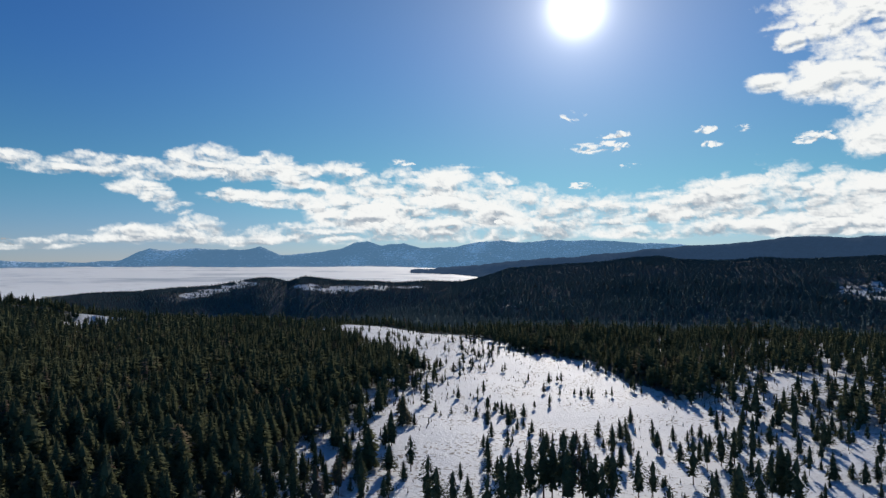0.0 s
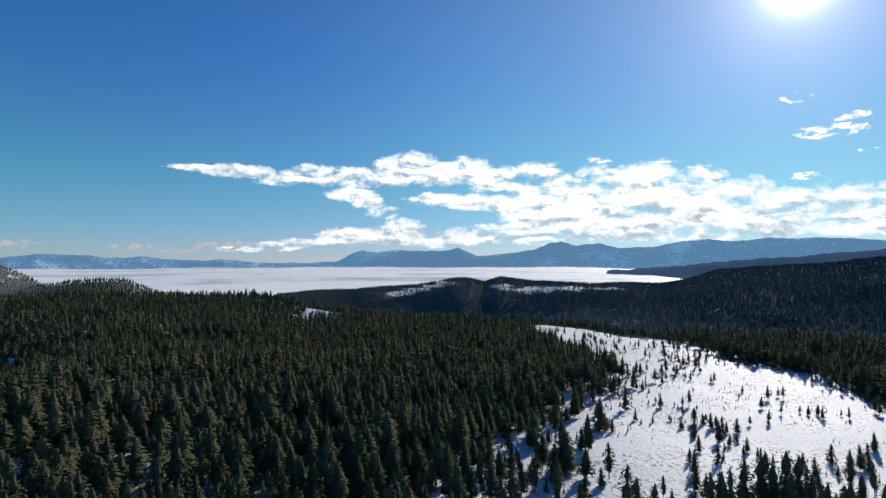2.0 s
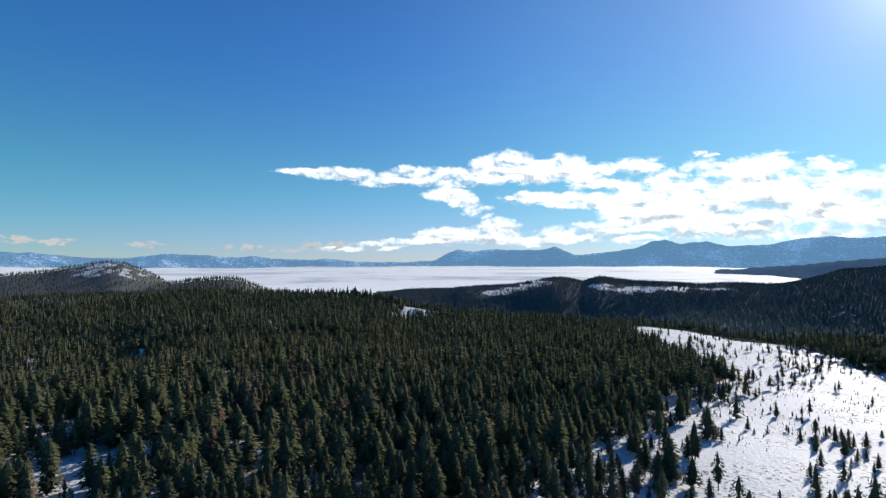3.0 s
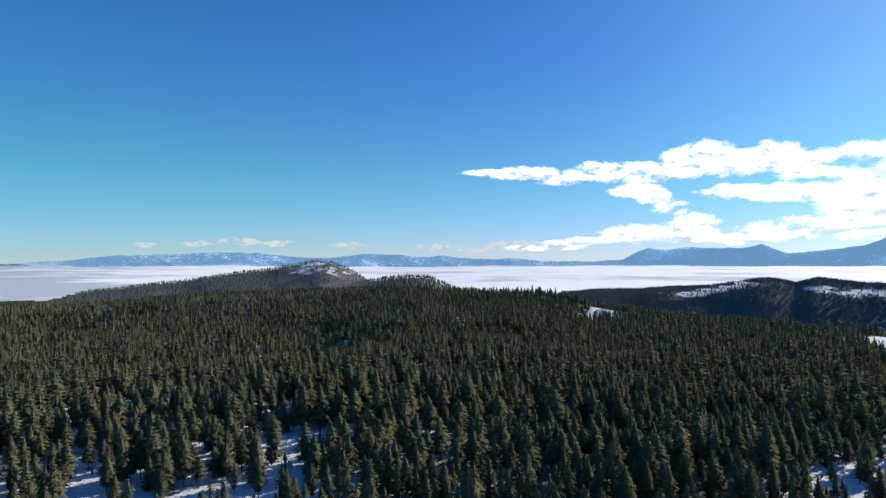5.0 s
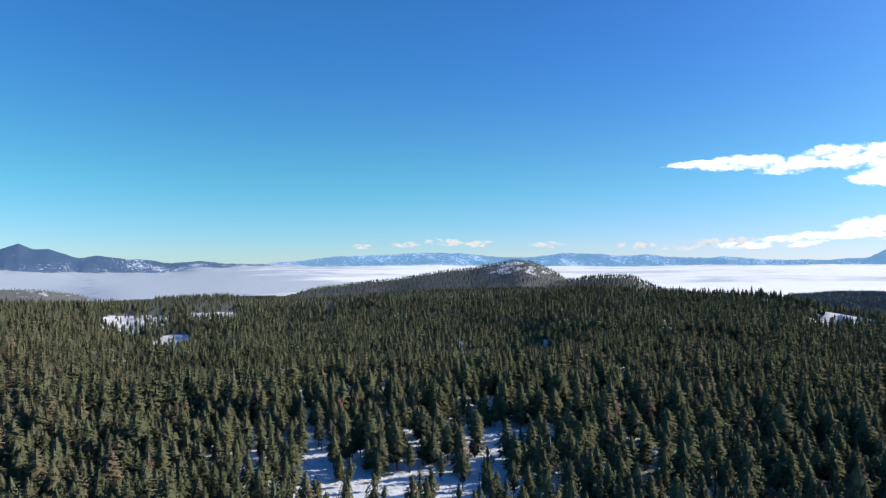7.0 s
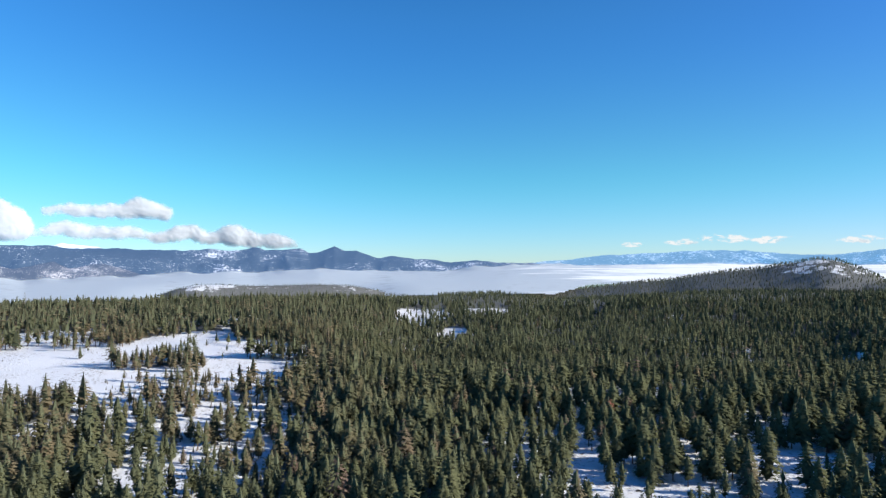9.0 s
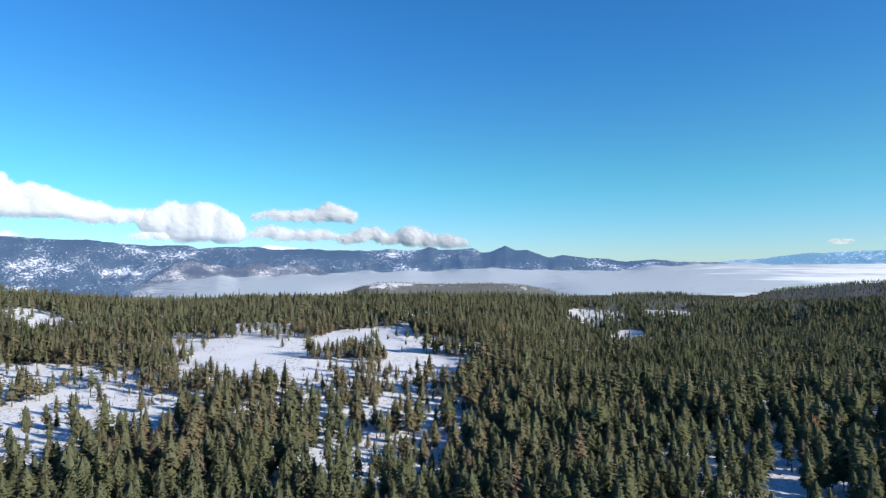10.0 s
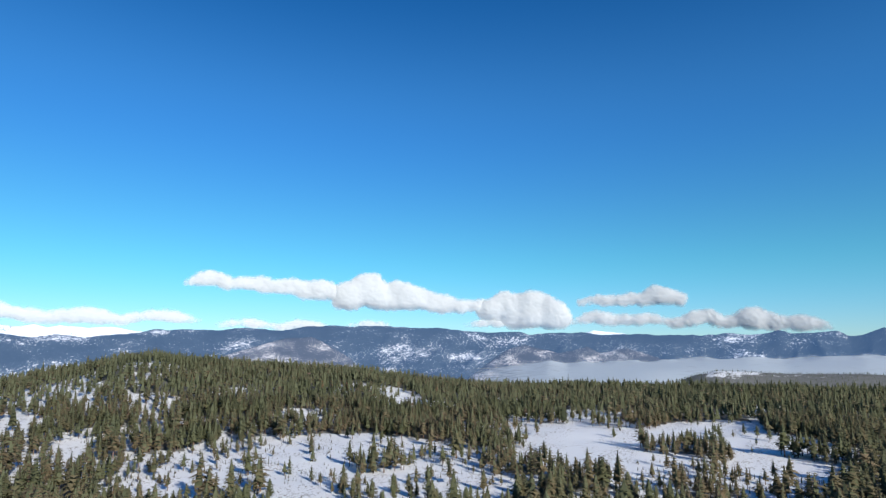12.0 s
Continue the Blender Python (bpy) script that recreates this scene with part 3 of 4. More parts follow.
# ---- clouds ----
def cloud(name, label, blobs, seed, wide=5.0, tall=1.6, rough=0.55, step=0.11, grey=0.0, mat=None, bias=-0.05):
    """A cloud on the sky's shell; blobs: azimuth, height, half width, half height in degrees."""
    a0, a1 = min(b[0] - b[2] for b in blobs) - 2, max(b[0] + b[2] for b in blobs) + 2
    e0, e1 = min(b[1] - b[3] for b in blobs) - 1, max(b[1] + b[3] for b in blobs) + 1
    a, e = np.meshgrid(np.arange(a0, a1, step), np.arange(max(e0, -0.2), e1, step), indexing="xy")
    env, belly = np.full(a.shape, -2.0), np.zeros(a.shape)
    for ba, be, bw, bh in blobs:
        low = np.where(e < be, 0.8, 1.0)
        own = 1 - ((a - ba) / bw) ** 2 - ((e - be) / (bh * low)) ** 2
        belly = np.where(own > env, (be - e) / bh, belly)
        env = np.maximum(env, own)
    wa, we = a + fbm(a / 2.5, e / 1.2, 4, seed + 40) * 0.9, e + fbm(a / 2.5, e / 1.2, 4, seed + 50) * 0.35

    def puffs(up):
        return 0.65 * fbm(wa / wide, (we + up) / tall, 7, seed, 0.65) + 0.6 * (0.55 - ridged(wa / 1.6, (we + up) / 0.8, 5, seed + 9))
    n = puffs(0.0)
    d = np.clip(env, -1.5, 0.55) * 0.95 + n * rough * 1.5 + bias
    keep = (d[:-1, :-1] > -0.12) | (d[1:, 1:] > -0.12) | (d[1:, :-1] > -0.12) | (d[:-1, 1:] > -0.12)
    rr = 4900 - 40 * np.clip(d, 0, 1)
    ra, re = np.radians(a), np.radians(e)
    v = np.stack([-np.sin(ra) * np.cos(re) * rr, np.cos(ra) * np.cos(re) * rr, EYE + np.sin(re) * rr], -1).reshape(-1, 3)
    # grey undersides: shade of puffs and bellies painted through thick
    below = puffs(0.45) - n
    thick = np.clip(env, 0, 1) * 0.16 + below * 0.62 + 0.28 * belly + grey
    v, f, attrs = trimmed(v, grid_faces(*a.shape, keep=keep), [("body", d.ravel()), ("thick", thick.ravel())])
    ob = new(name, mesh_from(name, v, f, [mat or cloud_mat], attrs=attrs, shade_smooth=True))
    ob.visible_shadow = False
    return tagged(ob, label, "cloud", kind="structure")


cloud("cloud_bank", "long bank of bright white cloud with grey bellies", [
    (39.5, 8.55, 3.2, 0.4), (36.8, 8.4, 4.0, 0.75), (33, 8.0, 3.2, 0.9), (29.5, 8.3, 3.4, 1.2), (26.6, 6.6, 2.6, 0.8), (26, 8.1, 3, 1.2), (23, 8.3, 2.5, 1.1), (21, 9.0, 3.2, 1.6), (18, 8.5, 3.3, 1.4), (15.8, 8.9, 2.6, 1.4), (13.6, 8.0, 2.8, 1.3),
    (9.7, 7.9, 3.5, 1.7), (6, 7.3, 3.2, 1.6), (25.3, 6.0, 1.7, 0.8), (23.7, 5.0, 1.8, 0.9), (21.6, 3.9, 2.2, 0.9), (18.7, 6.15, 3.3, 0.8), (13.8, 5.8, 4.2, 1.0), (9.7, 5.5, 4.2, 1.4),
    (3.4, 7.2, 4.2, 2.1), (-0.9, 7.5, 3.7, 1.9), (-3.5, 7.1, 3.7, 1.9), (-7.7, 5.9, 3.7, 1.7), (2, 5.2, 7, 2.2), (-5, 4.9, 6, 1.9), (8, 4.6, 5, 1.6)], 61, rough=0.62, grey=0.02, bias=0.0)
cloud("cloud_bank", "lower bank of white and grey cloud along the mountains", [
    (36.5, 1.5, 3.0, 0.4), (33.9, 1.75, 3.2, 0.6), (31.2, 2.2, 2.2, 0.6), (27.5, 2.65, 3.4, 1.0), (22, 2.75, 4.2, 1.2), (17.2, 2.6, 4.2, 1.1), (14.7, 3.0, 4.2, 1.2), (10, 3.1, 5, 1.3), (5, 3.3, 5, 1.5), (0, 3.2, 5, 1.5), (-5, 3.2, 5, 1.5), (-9, 3.2, 5, 1.5),
    (-12, 4.4, 4.2, 2.1), (-16, 4.7, 4.2, 2.1), (-20, 4.9, 4.2, 2.3), (-24, 5.5, 4.2, 2.6), (-28.5, 5.6, 4.6, 2.9), (-33, 5.2, 4.6, 2.8), (-38, 5, 5, 2.8), (-20, 3.2, 10, 1.1), (-30, 3.2, 8, 1.1)], 63, grey=0.10, rough=0.58, bias=0.06)
cloud("cloud", "tall bright white cloud", [(-37, 20, 8, 4.5), (-33.5, 14.5, 4.0, 2.2), (-36.5, 16, 5, 3), (-28.2, 14.8, 1.8, 0.9), (-30, 17.7, 1.2, 0.9), (-36, 10.0, 3.2, 2.4), (-40, 13, 6, 7)], 67, rough=0.6, bias=0.05, grey=-0.1)
cumulus_mat = bpy.data.materials.new("cumulus")
cumulus_mat.use_nodes = True
t = cumulus_mat.node_tree
t.nodes.clear()
white = mix_node(t, noise_node(t, world_place(t), 0.006, 6, 0.6), (0.50, 0.535, 0.565), (0.64, 0.665, 0.67))
lit, through_lit, clear = (t.nodes.new("ShaderNodeBsdf" + k) for k in ("Diffuse", "Translucent", "Transparent"))
for shader in (lit, through_lit):
    t.links.new(white, shader.inputs[0])
ragged = math_node(t, "ADD", attribute(t, "body"), math_node(t, "MULTIPLY_ADD", noise_node(t, world_place(t), 0.025, 7, 0.65), 0.8, -0.4))
mass, whole = (t.nodes.new("ShaderNodeMixShader") for _ in range(2))
mass.inputs[0].default_value = 0.22
t.links.new(lit.outputs[0], mass.inputs[1])
t.links.new(through_lit.outputs[0], mass.inputs[2])
t.links.new(map_node(t, ragged, 0.0, 0.55), whole.inputs[0])
t.links.new(clear.outputs[0], whole.inputs[1])
t.links.new(mass.outputs[0], whole.inputs[2])
t.links.new(whole.outputs[0], t.nodes.new("ShaderNodeOutputMaterial").inputs[0])


def cumulus(name, label, heaps, seed, step=0.085):
    """A heap cloud of many round puffs on a flat base; heaps: azimuth, base, half width, height in degrees."""
    rng = np.random.default_rng(seed)
    a0, a1 = min(h[0] - h[2] for h in heaps) - 1.2, max(h[0] + h[2] for h in heaps) + 1.2
    e0, e1 = min(h[1] for h in heaps) - 0.7, max(h[1] + h[3] for h in heaps) + 0.8
    a, e = np.meshgrid(np.arange(a0, a1, step), np.arange(e0, e1, step), indexing="xy")
    wa, we = a + fbm(a / 0.8, e / 0.5, 4, seed) * 0.16, e + fbm(a / 0.8, e / 0.5, 4, seed + 5) * 0.12
    relief = np.full(a.shape, -1.0)
    for ha, hb, hw, hh in heaps:
        hump = rng.uniform(0.78, 1.12, 12)
        for size, count in ((0.46, 9), (0.27, 34), (0.14, 90)):
            for _ in range(int(count * max(1.0, hw / hh * 0.7))):
                u, v = rng.uniform(-1, 1), rng.uniform(0, 1) ** 0.8
                rad = max(hh * size, 0.5 * size) * rng.uniform(0.6, 1.2) * (1 - 0.35 * abs(u))
                top = hh * max(0.3, 1 - abs(u) ** 2.6) * hump[int((u + 1) * 5.99)] - rad * 0.9
                ca, ce = ha + u * hw * 0.92, hb + rad * 0.55 + max(0.0, top - rad * 0.5) * v
                front = hh * 0.5 * math.sqrt(max(0.0, 1 - u * u)) * (1.1 - 0.7 * v)
                d2 = (wa - ca) ** 2 + ((we - ce) * 1.15) ** 2
                relief = np.maximum(relief, np.where(d2 < rad * rad * 1.5, np.sqrt(np.clip(rad * rad * 1.5 - d2, 0, None)) + front - rad * 0.55, -1.0))
    gone = relief < -0.9
    relief = np.where(gone, 0.0, relief)
    body = np.where(gone, 0.0, 1.0)
    for k in (1, 2, 4, 4):
        body = (body + np.roll(body, k, 0) + np.roll(body, -k, 0) + np.roll(body, k, 1) + np.roll(body, -k, 1)) / 5
    body = body * 1.25 - 0.5
    for _ in range(22):
        relief = (2 * relief + np.roll(relief, 1, 0) + np.roll(relief, -1, 0) + np.roll(relief, 1, 1) + np.roll(relief, -1, 1)) / 6
    relief = relief + 0.055 * (0.5 - ridged(wa / 0.55, we / 0.42, 5, seed + 8)) + 0.05 * fbm(wa / 0.3, we / 0.24, 4, seed + 6)
    keep = (body[:-1, :-1] > -0.4) | (body[1:, 1:] > -0.4)
    rr = 4880 - relief * 33
    ra, re = np.radians(a), np.radians(e)
    v = np.stack([-np.sin(ra) * np.cos(re) * rr, np.cos(ra) * np.cos(re) * rr, EYE + np.sin(re) * rr], -1).reshape(-1, 3)
    v, f, attrs = trimmed(v, grid_faces(*a.shape, keep=keep), [("body", body.ravel())])
    ob = new(name, mesh_from(name, v, f, [cumulus_mat], attrs=attrs, shade_smooth=True))
    ob.visible_shadow = False
    return tagged(ob, label, "cloud", kind="structure")


cumulus("cloud", "white cumulus trailing off to one side", [(154.3, 5.6, 2.2, 1.4), (150.5, 5.3, 3.4, 1.3), (147, 5.0, 3.4, 1.4), (144.3, 4.6, 2.6, 1.8)], 71)
cumulus("cloud", "large white cumulus with a flat grey belly", [(140.3, 3.9, 3.0, 3.2), (137, 3.8, 3.4, 2.6), (133.8, 3.6, 3.6, 1.6), (131, 3.4, 3.2, 1.4)], 72)
cumulus("cloud", "white cumulus above the snowy hills", [(127, 3.0, 3.0, 2.3), (124.5, 2.2, 2.7, 3.3)], 73)
cumulus("cloud", "small flat cumulus", [(118.3, 3.9, 3.0, 1.0), (116, 3.9, 2.8, 1.2), (113.8, 3.9, 2.2, 1.8)], 74)
cumulus("cloud", "low cumulus row above the hills", [(119, 2.2, 3.2, 1.2), (115.5, 2.1, 3.0, 1.2), (110.5, 1.9, 2.6, 1.5), (106.5, 1.8, 2.8, 1.6), (103, 1.5, 2.6, 1.1)], 75)
cumulus("cloud", "low cloud behind the snowy hills", [(140, 1.9, 2.6, 0.8), (146, 1.7, 3.0, 1.0), (151, 1.9, 3.0, 0.9), (128, 2.0, 4.0, 0.9)], 76)
cumulus("cloud", "hazy low cloud round the far peaks", [(170, 2.4, 4, 1.4), (164, 2.1, 4.5, 1.3), (158, 2.3, 4, 1.1)], 77)
cloud("cloud", "small low clouds over the far mountains", [(45.3, 1.6, 2.0, 0.4), (41.3, 1.5, 2.5, 0.45), (53, 1.75, 1.8, 0.35), (59, 1.9, 1.6, 0.4), (62.8, 2.0, 2.0, 0.45), (66.2, 1.75, 1.7, 0.35), (70.3, 1.6, 1.2, 0.3), (37.5, 1.8, 3, .5)], 83, mat=side_cloud, wide=0.9, tall=0.35, rough=0.95, step=0.07, bias=-0.34)
cloud("cloud", "thin wisps of cloud", [(-14.3, 10.6, 2.6, 0.6), (-12.2, 13.6, 1.3, 0.7), (-15.6, 11.7, 1.8, 0.35), (-17, 8.9, 1.2, 0.4), (-25.9, 11.5, 1.2, 0.4), (-23.9, 10.4, 0.9, .4), (-23.5, 11.6, 1.0, .4)], 79, wide=1.0, tall=0.45, rough=1.15, bias=-0.37, step=0.08)
cloud("cloud", "small torn cloud", [(-31.6, 10.3, 2.4, 0.6), (-13, 7.3, 1.3, .4), (3.7, 9.7, 1.2, 0.45)], 80, wide=1.0, tall=0.45, rough=1.15, bias=-0.34, step=0.08)


# ---- trees ----
def tuft(rng, out, ang, rad, z, length, width, rise, single):
    """One spray of needles growing out and up from the inside of the crown; near trees have a pointed leaf of two faces, far ones a single fan."""
    inner = max(0.0, rad - length * rng.uniform(0.8, 1.1))
    if single:
        pts = [(inner, -width, 0.12 * length), (inner + 0.15 * length, width, 0.12 * length), (rad, rng.uniform(-0.5, 0.5) * width, rise * length)]
        faces = [(0, 1, 2)]
    else:
        droop = 0.5 * rise * length - 0.25 * width
        pts = [(inner, 0.0, 0.15 * length), (inner + 0.55 * length, width, droop), (rad, 0.0, rise * length), (inner + 0.55 * length, -width, droop)]
        faces = [(0, 1, 2), (0, 2, 3)]
    c, s_ = math.cos(ang), math.sin(ang)
    base = len(out[0])
    for r, off, h in pts:
        x, y = r * c - off * s_, r * s_ + off * c
        a = math.atan2(y, x)
        out[0].append((x, y, z + h))
        out[3].append((math.cos(a), math.sin(a), 0.7))
    for f in faces:
        out[1].append(tuple(base + i for i in f))
        out[2].append(0)


def crown_arrays(seed, count, size, kind, single=False, sides=6):
    """A crown one unit high: sprays of needles over a ragged inside, which takes the second material. Points, faces,
    material index.
    """
    rng = random.Random(seed)
    out = ([], [], [], [])
    start = {"fir": 0.08, "pine": 0.20, "young": 0.04}[kind] + rng.uniform(-0.03, 0.06)
    full = rng.uniform(0.88, 1.12)
    lumps = [rng.uniform(0.68, 1.14) if single or kind != "pine" else rng.uniform(0.45, 1.25) for _ in range(48)]

    def profile(u, ang=0.0):
        u = min(u, 0.999)
        lump = lumps[int(u * 5.99) * 8 + int((ang % 6.283) / 6.284 * 8)]
        if kind == "pine":
            return full * lump * ((0.205 * (1 - u ** 2.0) ** 0.75 * min(1, 0.55 + 2.2 * u) if single else 0.185 * (1 - u ** 2.8) ** 0.75 * min(1, 0.5 + 1.6 * u)) + 0.012)
        return full * lump * ((0.20 if kind == "fir" else 0.23) * (1 - u ** 1.45) ** 0.8 * min(1, 0.72 + 2.0 * u) + 0.010)
    for k in range(count):
        u = 1 - (1 - (k + rng.uniform(0, 1)) / count) ** 0.66
        ang = rng.uniform(0, 6.283)
        rad = profile(u, ang) * rng.uniform(0.82, 1.2) + 0.01
        z = start + (0.93 - start) * u + rng.uniform(-0.02, 0.02)
        length = size * rng.uniform(0.7, 1.3) * (1.1 - 0.4 * u)
        tuft(rng, out, ang, rad, z, length, length * rng.uniform(0.34, 0.52), rng.uniform(-0.45, 0.15) + 0.6 * u ** 4, single)
    base = len(out[0])
    tiers = (0.02, 0.36, 0.7) if sides > 4 else (0.04, 0.55) if sides > 3 else (0.12,)
    for u in tiers:
        turn = rng.uniform(0, 6.28)
        for i in range(sides):
            ang = turn + 6.283 * i / sides
            rr = profile(u, ang) * rng.uniform(0.42, 0.66)
            out[0].append((rr * math.cos(ang), rr * math.sin(ang), start + (0.95 - start) * u + rng.uniform(-0.03, 0.03)))
            out[3].append((math.cos(ang), math.sin(ang), 0.4))
    out[0].append((rng.uniform(-0.01, 0.01), rng.uniform(-0.01, 0.01), 0.95))
    out[3].append((0, 0, 1))
    top = len(out[0]) - 1
    for k in range(len(tiers)):
        for i in range(sides):
            a, b = base + k * sides + i, base + k * sides + (i + 1) % sides
            new_faces = [(a, b, b + sides), (a, b + sides, a + sides)] if k + 1 < len(tiers) else [(a, b, top)]
            out[1].extend(new_faces)
            out[2].extend([1] * len(new_faces))
    return np.array(out[0]), np.array(out[1]), np.array(out[2]), np.array(out[3])


def trunk_arrays(sides, levels=((0.0, 1.35), (0.06, 1.0), (0.5, 0.7), (0.9, 0.15)), width=0.015):
    v = [(math.cos(6.283 * i / sides) * width * w, math.sin(6.283 * i / sides) * width * w, z) for z, w in levels for i in range(sides)]
    f = []
    for l in range(len(levels) - 1):
        for i in range(sides):
            a, b = l * sides + i, l * sides + (i + 1) % sides
            f += [(a, b, b + sides), (a, b + sides, a + sides)]
    return np.array(v), np.array(f)


def joined(a, b):
    """Crown and trunk in one set of arrays, with the material index."""
    return np.concatenate([a[0], b[0]]), np.concatenate([a[1], b[1] + len(a[0])]), np.concatenate([a[2], np.full(len(b[1]), 2)]), np.concatenate([a[3], b[0] * np.array([60, 60, 0]) + np.array([1e-3, 0, 0])])


def scatter(name, templates, x, y, tall, seed, label, category, mats, girth=1.0):
    """Many trees as one mesh."""
    rng = np.random.default_rng(seed)
    z = height(x, y) - 0.3
    pick = rng.integers(0, len(templates), len(x))
    V, F, I, A, D, N, start = [], [], [], [], [], [], 0
    for k, (tv, tf, ti, tn) in enumerate(templates):
        sel = np.nonzero(pick == k)[0]
        if not len(sel):
            continue
        turn = rng.uniform(0, 6.283, len(sel))
        c, s_ = np.cos(turn), np.sin(turn)
        wide = tall[sel] * rng.uniform(0.98, 1.35, len(sel)) * girth
        px = (tv[None, :, 0] * c[:, None] - tv[None, :, 1] * s_[:, None]) * wide[:, None] + x[sel, None]
        py = (tv[None, :, 0] * s_[:, None] + tv[None, :, 1] * c[:, None]) * wide[:, None] + y[sel, None]
        pz = tv[None, :, 2] * tall[sel, None] + z[sel, None]
        V.append(np.stack([px, py, pz], -1).reshape(-1, 3))
        F.append((tf[None] + (np.arange(len(sel)) * len(tv))[:, None, None]).reshape(-1, 3) + start)
        I.append(np.tile(ti, len(sel)))
        N.append(np.stack([tn[None, :, 0] * c[:, None] - tn[None, :, 1] * s_[:, None], tn[None, :, 0] * s_[:, None] + tn[None, :, 1] * c[:, None], tn[None, :, 2] + c[:, None] * 0], -1).reshape(-1, 3))
        A.append(np.repeat(rng.uniform(0, 1, len(sel)), len(tv)))
        bearing = np.degrees(np.arctan2(-x[sel], y[sel]))
        open_side = smooth((np.where(bearing < -100, bearing + 360, bearing) - 82) / 28) * smooth((1500 - np.hypot(x[sel], y[sel])) / 500)
        dry = open_side * np.clip(0.30 + 0.9 * fbm(x[sel] / 55, y[sel] / 55, 3, 93) + rng.uniform(-0.45, 0.45, len(sel)), 0, 0.65)
        D.append(np.repeat(np.where(rng.uniform(0, 1, len(sel)) < 0.02, 0.8, dry), len(tv)))
        start += len(sel) * len(tv)
    me = mesh_from(name, np.concatenate(V), np.concatenate(F), mats, np.concatenate(I), [("tint", np.concatenate(A)), ("dry", np.concatenate(D))], leans=np.concatenate(N))
    return tagged(new(name, me), label, category, kind="stuff")


def sown(spacing, r0, r1, seed, az0=-40.0, az1=173.0):
    """Places on a shaken grid between two distances, thinned by the forest's density."""
    rng = np.random.default_rng(seed)
    n = int(2 * r1 / spacing)
    g = (np.arange(n) - n / 2) * spacing
    x, y = (v.ravel() for v in np.meshgrid(g, g))
    x = x + rng.uniform(-0.5, 0.5, x.size) * spacing
    y = y + rng.uniform(-0.5, 0.5, y.size) * spacing
    r = np.hypot(x, y)
    az = np.degrees(np.arctan2(-x, y))
    az = np.where(az < -100, az + 360, az)
    keep = (r >= r0) & (r < r1) & (az > az0) & (az < az1)
    x, y = x[keep], y[keep]
    d = density(x, y)
    keep = rng.uniform(0, 1, x.size) < d
    return x[keep], y[keep], d[keep], rng


STEM = ((0.0, 1.2), (0.75, 0.3))
FIRS = [joined(crown_arrays(100 + i, 225, 0.095, "fir", True, 5), trunk_arrays(3, STEM)) for i in range(6)] + [joined(crown_arrays(120 + i, 215, 0.10, "pine", True, 5), trunk_arrays(3, STEM)) for i in range(6)]
SKIRTS = [joined(crown_arrays(140 + i, 50, 0.15, "fir" if i % 4 == 0 else "pine", True, 3), trunk_arrays(3, STEM)) for i in range(10)]
CONES = [crown_arrays(160 + i, 13, 0.22, "fir" if i % 4 == 0 else "pine", True, 3) for i in range(8)]
DOTS = [crown_arrays(180 + i, 7, 0.24, "fir" if i % 2 else "pine", True, 3) for i in range(6)]


def stature(x, y, d, rng, base=16.0):
    """Heights: young trees in the open and the scrub, taller ones in the closed forest."""
    mixed = np.where(rng.uniform(0, 1, d.size) < 0.08, rng.uniform(1.15, 1.45, d.size), rng.uniform(0.68, 1.12, d.size)) * (1 + 0.16 * fbm(x / 70, y / 70, 3, 95))
    low = np.zeros(d.size, bool)
    for poly in (SCRUB, MEADOW_B, MEADOW_C, MEADOW_D, MEADOW, EDGE):
        low |= inside(x, y, poly) & (d < 0.7)
    small = rng.uniform(0.25, 1.0, d.size) ** 1.5
    return np.where(inside(x, y, SLOPE), 2.0 + 9 * small, np.where(low, np.where(rng.uniform(0, 1, d.size) < 0.28, base * mixed, 4 + 8 * small), base * mixed))


x, y, d, rng = sown(6.4, 165, 340, 5)
tall = stature(x, y, d, rng)
r = np.hypot(x, y)


def plant(name, kind, variants, seeds, places, label, group, mat=None):
    """Single trees: built once for each variant, then copied."""
    trees = []
    for i in range(variants):
        root = new(name)
        tagged(root, label, "tree", group)
        tv, tf = trunk_arrays(7)
        crown = crown_arrays(seeds + i, 280 if kind == "pine" else 420 if kind == "fir" else 180, 0.075 if kind != "young" else 0.10, kind)
        for part_name, (v, f, m, n), mats in (("trunk", (tv, tf, None, None), [bark]), ("crown", crown, [mat or needles, crown_shade])):
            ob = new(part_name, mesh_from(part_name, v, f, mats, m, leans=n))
            ob.parent = root
        trees.append([root, False])
    rng = random.Random(seeds)
    for k, (px, py, h) in enumerate(places):
        pz = float(height(np.array([px]), np.array([py]))[0]) - 0.2
        w = h * (rng.uniform(0.68, 0.95) if kind == "pine" else rng.uniform(0.9, 1.2))
        m = Matrix.LocRotScale((px, py, pz), Euler((rng.uniform(-0.03, 0.03), rng.uniform(-0.03, 0.03), rng.uniform(0, 6.28))), (w, w, h))
        slot = trees[k % variants]
        if slot[1]:
            copy_thing(slot[0], m @ Matrix.Diagonal((*(1 / v for v in slot[0].scale), 1)))
        else:
            slot[0].matrix_basis, slot[1] = m, True


